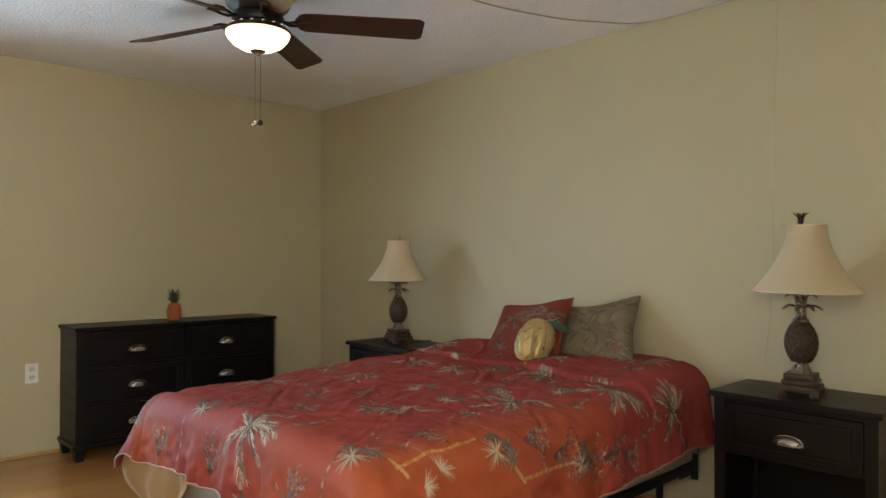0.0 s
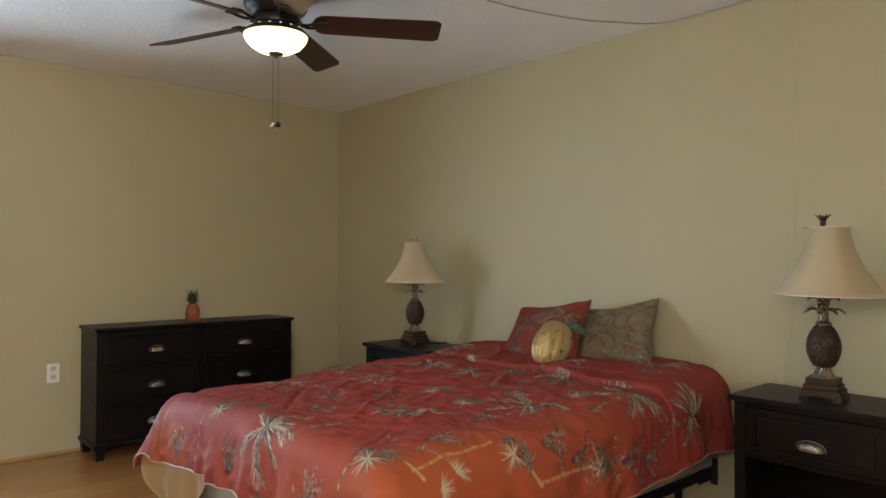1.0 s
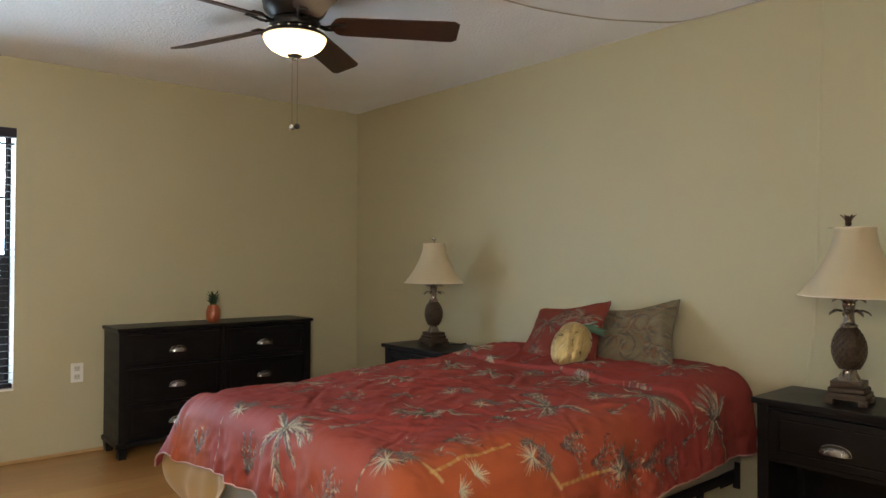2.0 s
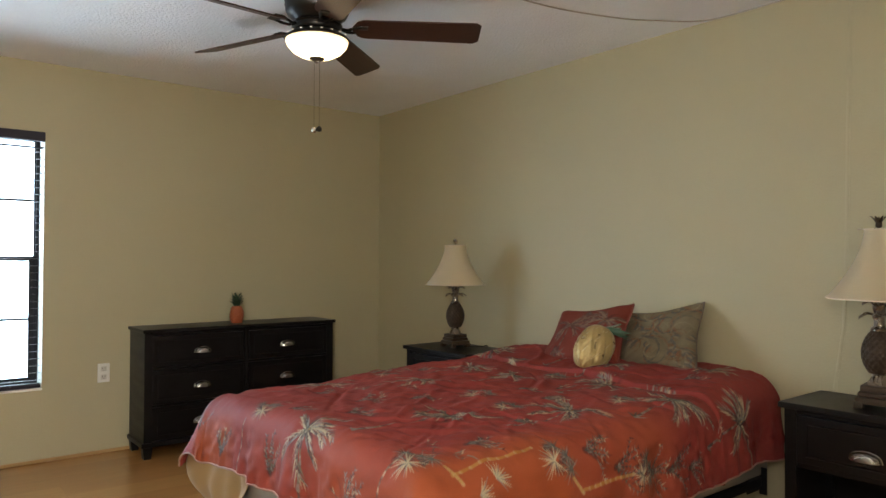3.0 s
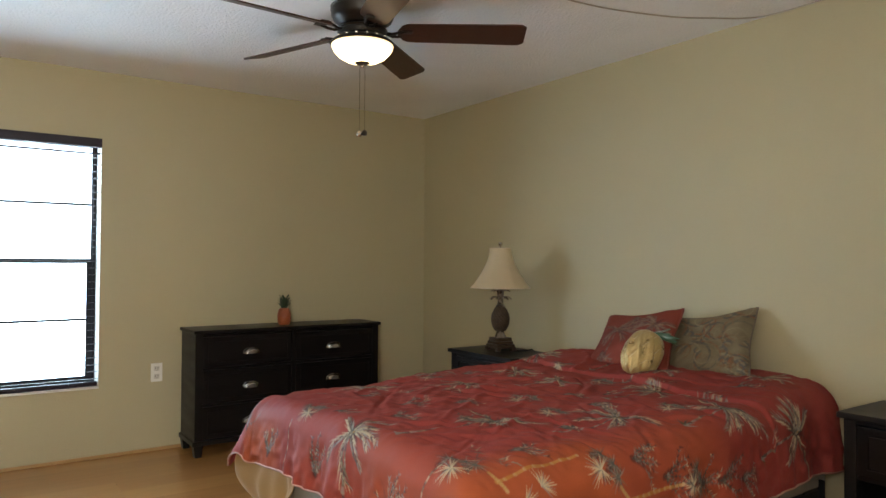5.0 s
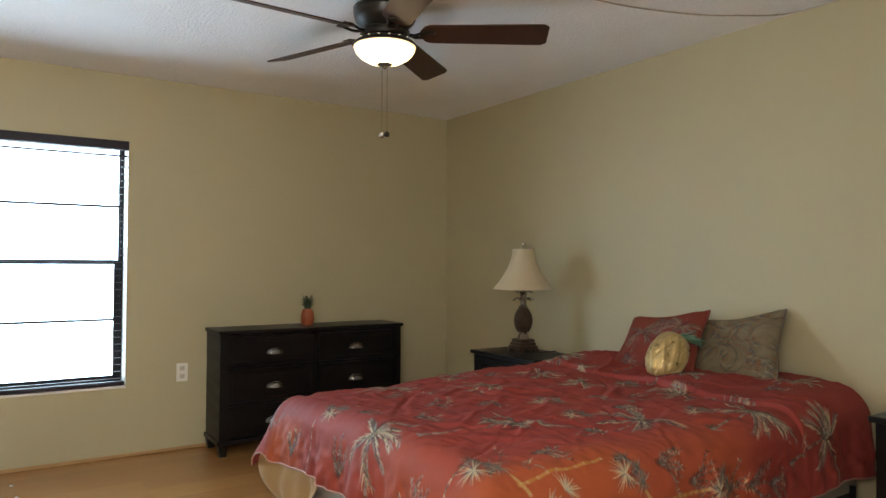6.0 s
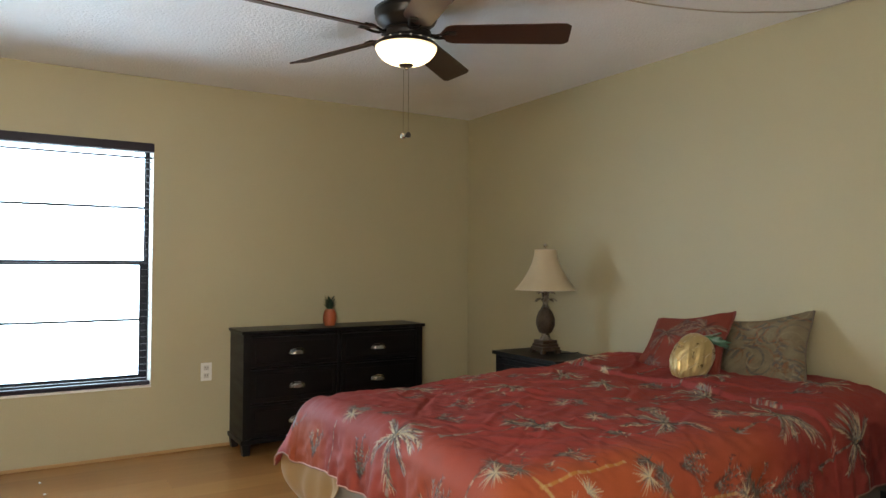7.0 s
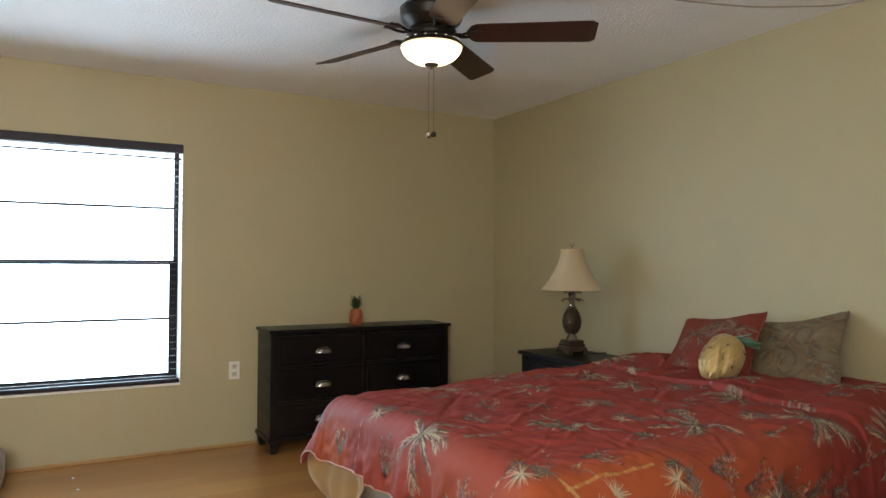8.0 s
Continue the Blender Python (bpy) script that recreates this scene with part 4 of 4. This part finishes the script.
for i in range(34):  # low tufts and fallen leaves scattered between the palms
    u, v = rng.uniform(-0.8, 0.9), rng.uniform(0.35, 1.95)
    for k in range(rng.randint(6, 11)):
        cloth.bend((u + rng.uniform(-0.03, 0.03), v + rng.uniform(-0.02, 0.02)), rng.uniform(-1.5, 1.5), rng.uniform(0.015, 0.05), rng.uniform(-1, 1), rng.uniform(0.002, 0.004), rng.choice((SLATE, DUSK, MIST, SAGE, CREAM)), 3, rng.uniform(0.3, 0.7))
bamboo(cloth, (0.76, 1.955), (0.738, 1.62)), bamboo(cloth, (0.725, 1.955), (0.795, 1.935))
bamboo(cloth, (0.90, 1.47), (0.91, 1.20)), bamboo(cloth, (0.86, 1.51), (0.91, 1.475))
for k in range(14):  # a thin pale stem down the drop at the foot
    cloth.stroke((-0.345 - 0.0025 * k, 2.10 + 0.016 * k), (-0.347 - 0.0025 * k, 2.113 + 0.016 * k), 0.003, 0.0025, (MIST, CREAM, SLATE)[k % 3], 0.6)
comforter = cloth_mesh("comforter", cloth, drape, COMFORTER, 0.012)
tagged(comforter, "red comforter printed with pale palm trees, draped over the bed", "comforter")
hem = []
u1, v1 = cloth.us[-1], cloth.vs[-1]
for k in range(80):
    hem.append((cloth.us[0], v1 * k / 80))
for k in range(80):
    hem.append((cloth.us[0] + (u1 - cloth.us[0]) * k / 80, v1))
for k in range(81):
    hem.append((u1, v1 * (1 - k / 80)))
hx, hy, hz = drape(np.array([p[0] for p in hem]), np.array([p[1] for p in hem]))
part("piping", tube(list(zip(hx, hy, hz - 0.003)), 0.0042, segs=6), PIPE, comforter, "pale corded edging", smooth=True)


def sheet_drape(U, V):
    """Tan sheet corner that hangs out below the cover at the foot of the bed."""
    t = U * 1.15 - 0.42  # metres along the mattress edge from the corner
    k = 0.10
    side, foot = smooth01((-t + k) / (2 * k)), smooth01((t + k) / (2 * k))
    flare = (0.03 + 0.055 * np.sin(math.pi * np.clip(V * 1.25, 0, 1)) ** 0.8 - 0.05 * V) * np.exp(-(t / 0.22) ** 2) + 0.018 * np.sin(17 * U + 2 + 2 * V) * V + 0.008 * np.sin(39 * U + 7 * V) * V + 0.010 * np.sin(11 * V + 6 * U) * V
    x = 1.80 + np.maximum(t, 0) * 0.62 - flare - 0.03 * side
    y = -2.09 + np.maximum(-t, 0) - flare * 0.9 - 0.01 * foot
    z = 0.47 - 0.37 * V * (1 - 0.35 * smooth01((U - 0.75) / 0.25)) + 0.012 * np.sin(9 * U)
    return x, y, z


sc = Cloth(0, 1, 0, 1, 0.01)
sc.rgb[:] = (0.5, 0.4, 0.3)
sheet = cloth_mesh("bed_sheet", sc, sheet_drape, SHEET, 0.004)
tagged(sheet, "tan sateen sheet corner hanging below the red comforter", "sheet")


# ---------------------------------------------------------------- pillows
def pillow_shape(w, h, t, wave, slump=0.0, spread=0.0, toe=0.0):
    def place(U, V):
        a, b = np.abs(U), np.abs(V)
        side = 1 - 0.09 * np.cos(V * math.pi / 2) ** 2
        up = 1 - np.where(V > 0, 0.15, 0.07) * np.cos(U * math.pi / 2) ** 2
        x = U * w / 2 * side
        y = V * h / 2 * up
        z = t / 2 * (np.clip(1 - a ** 3, 0, 1) * np.clip(1 - b ** 3, 0, 1)) ** 0.55 * (1 + 0.06 * np.sin(5 * U + wave) * np.sin(4 * V - wave)) + 0.007 * (vnoise(U + wave, V, 0.34, 31) - 0.5) * np.clip(1 - a ** 4, 0, 1) * np.clip(1 - b ** 4, 0, 1) * 2 + 0.004 * np.sin(17 * U + 3 * V) * (a ** 3) + 0.004 * np.sin(15 * V + wave) * b ** 3
        return x - spread * (1 - U) / 2 * (1 - V) / 2 + toe * (1 + U) / 2 * (1 - V) / 2, y + slump * U * (1 + V) / 2, z
    return place


def cushion(name, label, c, w, h, t, wave, material, cord, slump, spread, toe):
    ob = thing(name, label, "pillow")
    shape = pillow_shape(w, h, t, wave, slump, spread, toe)
    part_front = cloth_mesh("front", c, shape, material)
    part_front.parent = ob
    back = cloth_mesh("back", c, lambda U, V: (lambda p: (p[0], p[1], -p[2] - 0.0))(shape(U, V)), material)
    back.parent = ob
    s = np.linspace(-1, 1, 40)
    rim = [(u, -1) for u in s] + [(1, v) for v in s] + [(u, 1) for u in s[::-1]] + [(-1, v) for v in s[::-1]]
    x, y, z = shape(np.array([p[0] for p in rim]), np.array([p[1] for p in rim]))
    part("piping", tube(list(zip(x, y, z)), 0.005, segs=6), cord, ob, smooth=True)
    return ob


big = Cloth(-0.225, 0.225, -0.225, 0.225, 0.0036)
ground_print(big, ((-0.3, 0.3, -0.3, 0.3, 0.2, 0.3),))
palm(big, (-0.08, 0.05), (-0.10, -0.16), 0.15, rng), palm(big, (0.13, 0.08), (0.12, -0.12), 0.14, rng), shrub(big, (0.0, 0.18), 0.1, 0.13, rng), shrub(big, (-0.12, -0.12), 0.1, 0.1, rng)
big.rgb[:] = (0.62 * big.rgb + 0.38 * np.array((0.23, 0.05, 0.035))) * 0.68
big.U, big.V = big.U / 0.225, big.V / 0.225
PIPERED = mat("red_piping", (0.17, 0.032, 0.024), 0.6)
p1 = cushion("throw_pillow", "red palm-print square throw pillow leaning on another", big, 0.45, 0.37, 0.13, 0.6, COMFORTER, PIPERED, 0.0, 0.05, 0.0)
p1.matrix_basis = pose(2.45, -0.295, 0.835, 52, 0, 0) @ pose(0, 0, 0, 0, 0, 10)

gr = Cloth(-0.23, 0.23, -0.23, 0.23, 0.0036)
gr.rgb[:] = (0.195, 0.157, 0.098)
gr.rgb *= (1 + 0.13 * np.sin(30 * gr.U + 4 * np.sin(25 * gr.V)) * np.sin(28 * gr.V + 3 * np.sin(22 * gr.U)))[..., None]
prng = random.Random(9)
for n in range(15):
    cu, cv, a0, sg, k = prng.uniform(-0.2, 0.2), prng.uniform(-0.2, 0.2), prng.uniform(0, 6.3), prng.choice((-1, 1)), prng.uniform(1.0, 1.7)
    for rad_, col, wd in ((0.064, (0.24, 0.085, 0.035), 0.006), (0.052, (0.085, 0.085, 0.075), 0.008), (0.040, (0.30, 0.25, 0.16), 0.005), (0.028, (0.17, 0.09, 0.04), 0.006), (0.016, (0.10, 0.095, 0.09), 0.006)):
        gr.bend((cu + k * rad_ * math.cos(a0), cv + k * rad_ * math.sin(a0)), a0 + (0 if sg > 0 else math.pi), k * rad_ * 4.2, 4.2 * sg, k * wd, col, 10, prng.uniform(0.3, 0.65))
    for m in range(9):
        b = a0 + sg * m * 0.42
        gr.stroke((cu + k * 0.058 * math.cos(b), cv + k * 0.058 * math.sin(b)), (cu + k * 0.074 * math.cos(b), cv + k * 0.074 * math.sin(b)), 0.003, 0.002, (0.26, 0.20, 0.12), 0.5)
gr.rgb *= 0.85
gr.U, gr.V = gr.U / 0.23, gr.V / 0.23
PIPEGREY = mat("grey_piping", (0.13, 0.10, 0.075), 0.7)
p2 = cushion("throw_pillow", "grey-brown paisley square throw pillow leaning on the wall", gr, 0.445, 0.385, 0.13, 1.9, PAISLEY, PIPEGREY, 0.0, 0.0, 0.0)
p2.matrix_basis = pose(2.785, -0.165, 0.838, 54, 0, 0) @ pose(0, 0, 0, 0, 0, 13)

# gold pineapple pillow
pine = thing("pineapple_pillow", "small gold satin pineapple-shaped pillow with green leaves", "pillow")
bm = bmesh.new()
rows = []
for j in range(41):
    v = j / 40
    th = math.pi * (0.004 + 0.992 * v)
    z = -0.122 * math.cos(th)
    r = 0.092 * math.sin(th) ** 0.72
    row = []
    for i in range(72):
        a = 2 * math.pi * i / 72
        groove = min(abs(math.sin(a * 4 + v * 8)), abs(math.sin(a * 4 - v * 8)))
        k = r - 0.010 * math.exp(-(groove / 0.16) ** 2) * math.sin(th) + 0.0035 * math.sin(9 * a + 13 * v) * math.sin(th) + 0.008 * math.sin(13 * a) * max(0, 1 - v / 0.35) + 0.003 * math.sin(23 * a + 31 * v) * math.sin(th)
        row.append(bm.verts.new((k * math.cos(a), 0.72 * k * math.sin(a), z)))
    rows.append(row)
for a, b in zip(rows, rows[1:]):
    for i in range(72):
        bm.faces.new((a[i], a[(i + 1) % 72], b[(i + 1) % 72], b[i]))
bm.faces.new(rows[0][::-1]), bm.faces.new(rows[-1])
part("body", bm, GOLD, pine, "quilted gold satin body", smooth=75)
for sgn in (-1, 1):
    for k in range(4):
        pts = []
        for j in range(20):
            v = 0.12 + 0.76 * j / 19
            a = (-math.pi / 2) + sgn * (v - 0.5) * 2.0 + (k - 1.5) * math.pi / 4
            th = math.pi * v
            r = 0.092 * math.sin(th) ** 0.72 - 0.003
            pts.append((r * math.cos(a), 0.72 * r * math.sin(a), -0.122 * math.cos(th)))
        part("stitching", tube(pts, 0.0018, segs=5), GOLDTHREAD, pine)
for i in range(9):
    a = 2 * math.pi * i / 9
    o = Vector((math.cos(a), 0.6 * math.sin(a), 0))
    part("leaf", blade(Vector((0, 0, 0.115)) + o * 0.012, Vector((1.3, 0.2, 0.45)) + o * (0.5 + 0.12 * (i % 3)), o, 0.098 + 0.018 * (i % 2), 0.015, 0.02, thick=0.005), CLOTHLEAF, pine, "green satin leaf", smooth=50)
pine.matrix_basis = pose(2.615, -0.455, 0.80, -20, 30, 45)

# ---------------------------------------------------------------- small things on the floor
for x, y, r in ((0.30, -3.065, 20), (0.535, -3.045, 65)):
    sc_ = bmesh.new()
    pts = [sc_.verts.new((0.012 * math.cos(a) * (1 + 0.4 * math.sin(3 * a + r)), 0.007 * math.sin(a), 0.002 + 0.003 * math.sin(2 * a + r))) for a in [2 * math.pi * i / 9 for i in range(9)]]
    sc_.faces.new(pts)
    bmesh.ops.solidify(sc_, geom=sc_.faces[:], thickness=0.0012)
    scrap = tagged(part("paper_scrap", sc_, WHITE), "tiny white scrap lying on the laminate floor", "scrap", "scraps on the floor")
    scrap.matrix_basis = pose(x, y, 0.0015, 0, 0, r)
heater = thing("floor_fan", "small grey rounded floor fan standing under the window", "fan")
part("housing", box(0.16, 0.44, -3.74, -3.40, 0.012, 0.20, 0.055, segs=5), GREYMETAL, heater, smooth=60)
ring = [(0.45, -3.57 + 0.13 * math.cos(a), 0.107 + 0.075 * math.sin(a)) for a in [2 * math.pi * i / 32 for i in range(33)]]
part("grille_ring", tube(ring, 0.006, segs=8), CHROME, heater, smooth=True)
for x in (0.19, 0.39):
    for y in (-3.70, -3.45):
        part("foot", lathe([(0.014, 0.0), (0.014, 0.02)], 12, at=(x, y, 0)), SLOT, heater)

# ---------------------------------------------------------------- unseen floor lamp behind the viewpoint
# light placed by the shadows it casts; the lamp that holds it is made up
torch = thing("floor_lamp", "unseen floor lamp of assumed form, added to carry a compact light", "lamp")
part("base", lathe([(0.13, 0.0), (0.13, 0.012), (0.11, 0.022), (0.03, 0.032), (0.013, 0.05)], 32), BRONZE, torch, smooth=40)
part("pole", lathe([(0.011, 0.05), (0.011, 1.50), (0.016, 1.51), (0.016, 1.53), (0.011, 1.54)], 16), BRONZE, torch, smooth=40)
part("cup", lathe([(0.012, 1.54), (0.02, 1.56), (0.026, 1.60), (0.022, 1.608), (0.0, 1.608)], 24), BRONZE, torch, smooth=40)
part("globe", lathe([(0.04 * math.sin(math.pi * k / 16), 1.645 - 0.04 * math.cos(math.pi * k / 16)) for k in range(17)], 32), GLOBE, torch, "lit glass globe", smooth=70)
torch.location = (4.86, -3.58, 0)

# ---------------------------------------------------------------- floor planks
PW, PL = 0.192, 1.28
meshes = {}
y, col = SOUTH, 0
x = 0.0
while x < EAST:
    w = min(PW, EAST - x)
    y = SOUTH - random.Random(col).random() * PL
    while y < 0:
        a, b = max(y, SOUTH), min(y + PL, 0.0)
        if b - a > 0.05:
            key = (round(w, 3), round(b - a, 3))
            if key not in meshes:
                bm = box(0.00012, w - 0.00012, 0.00012, b - a - 0.00012, -0.010, 0.0)
                me = bpy.data.meshes.new("plank")
                bm.to_mesh(me)
                bm.free()
                me.materials.append(PLANK)
                meshes[key] = me
            ob = new("plank", meshes[key])
            ob.parent, ob.location = floor, (x, a, 0)
        y += PL
    x += PW
    col += 1
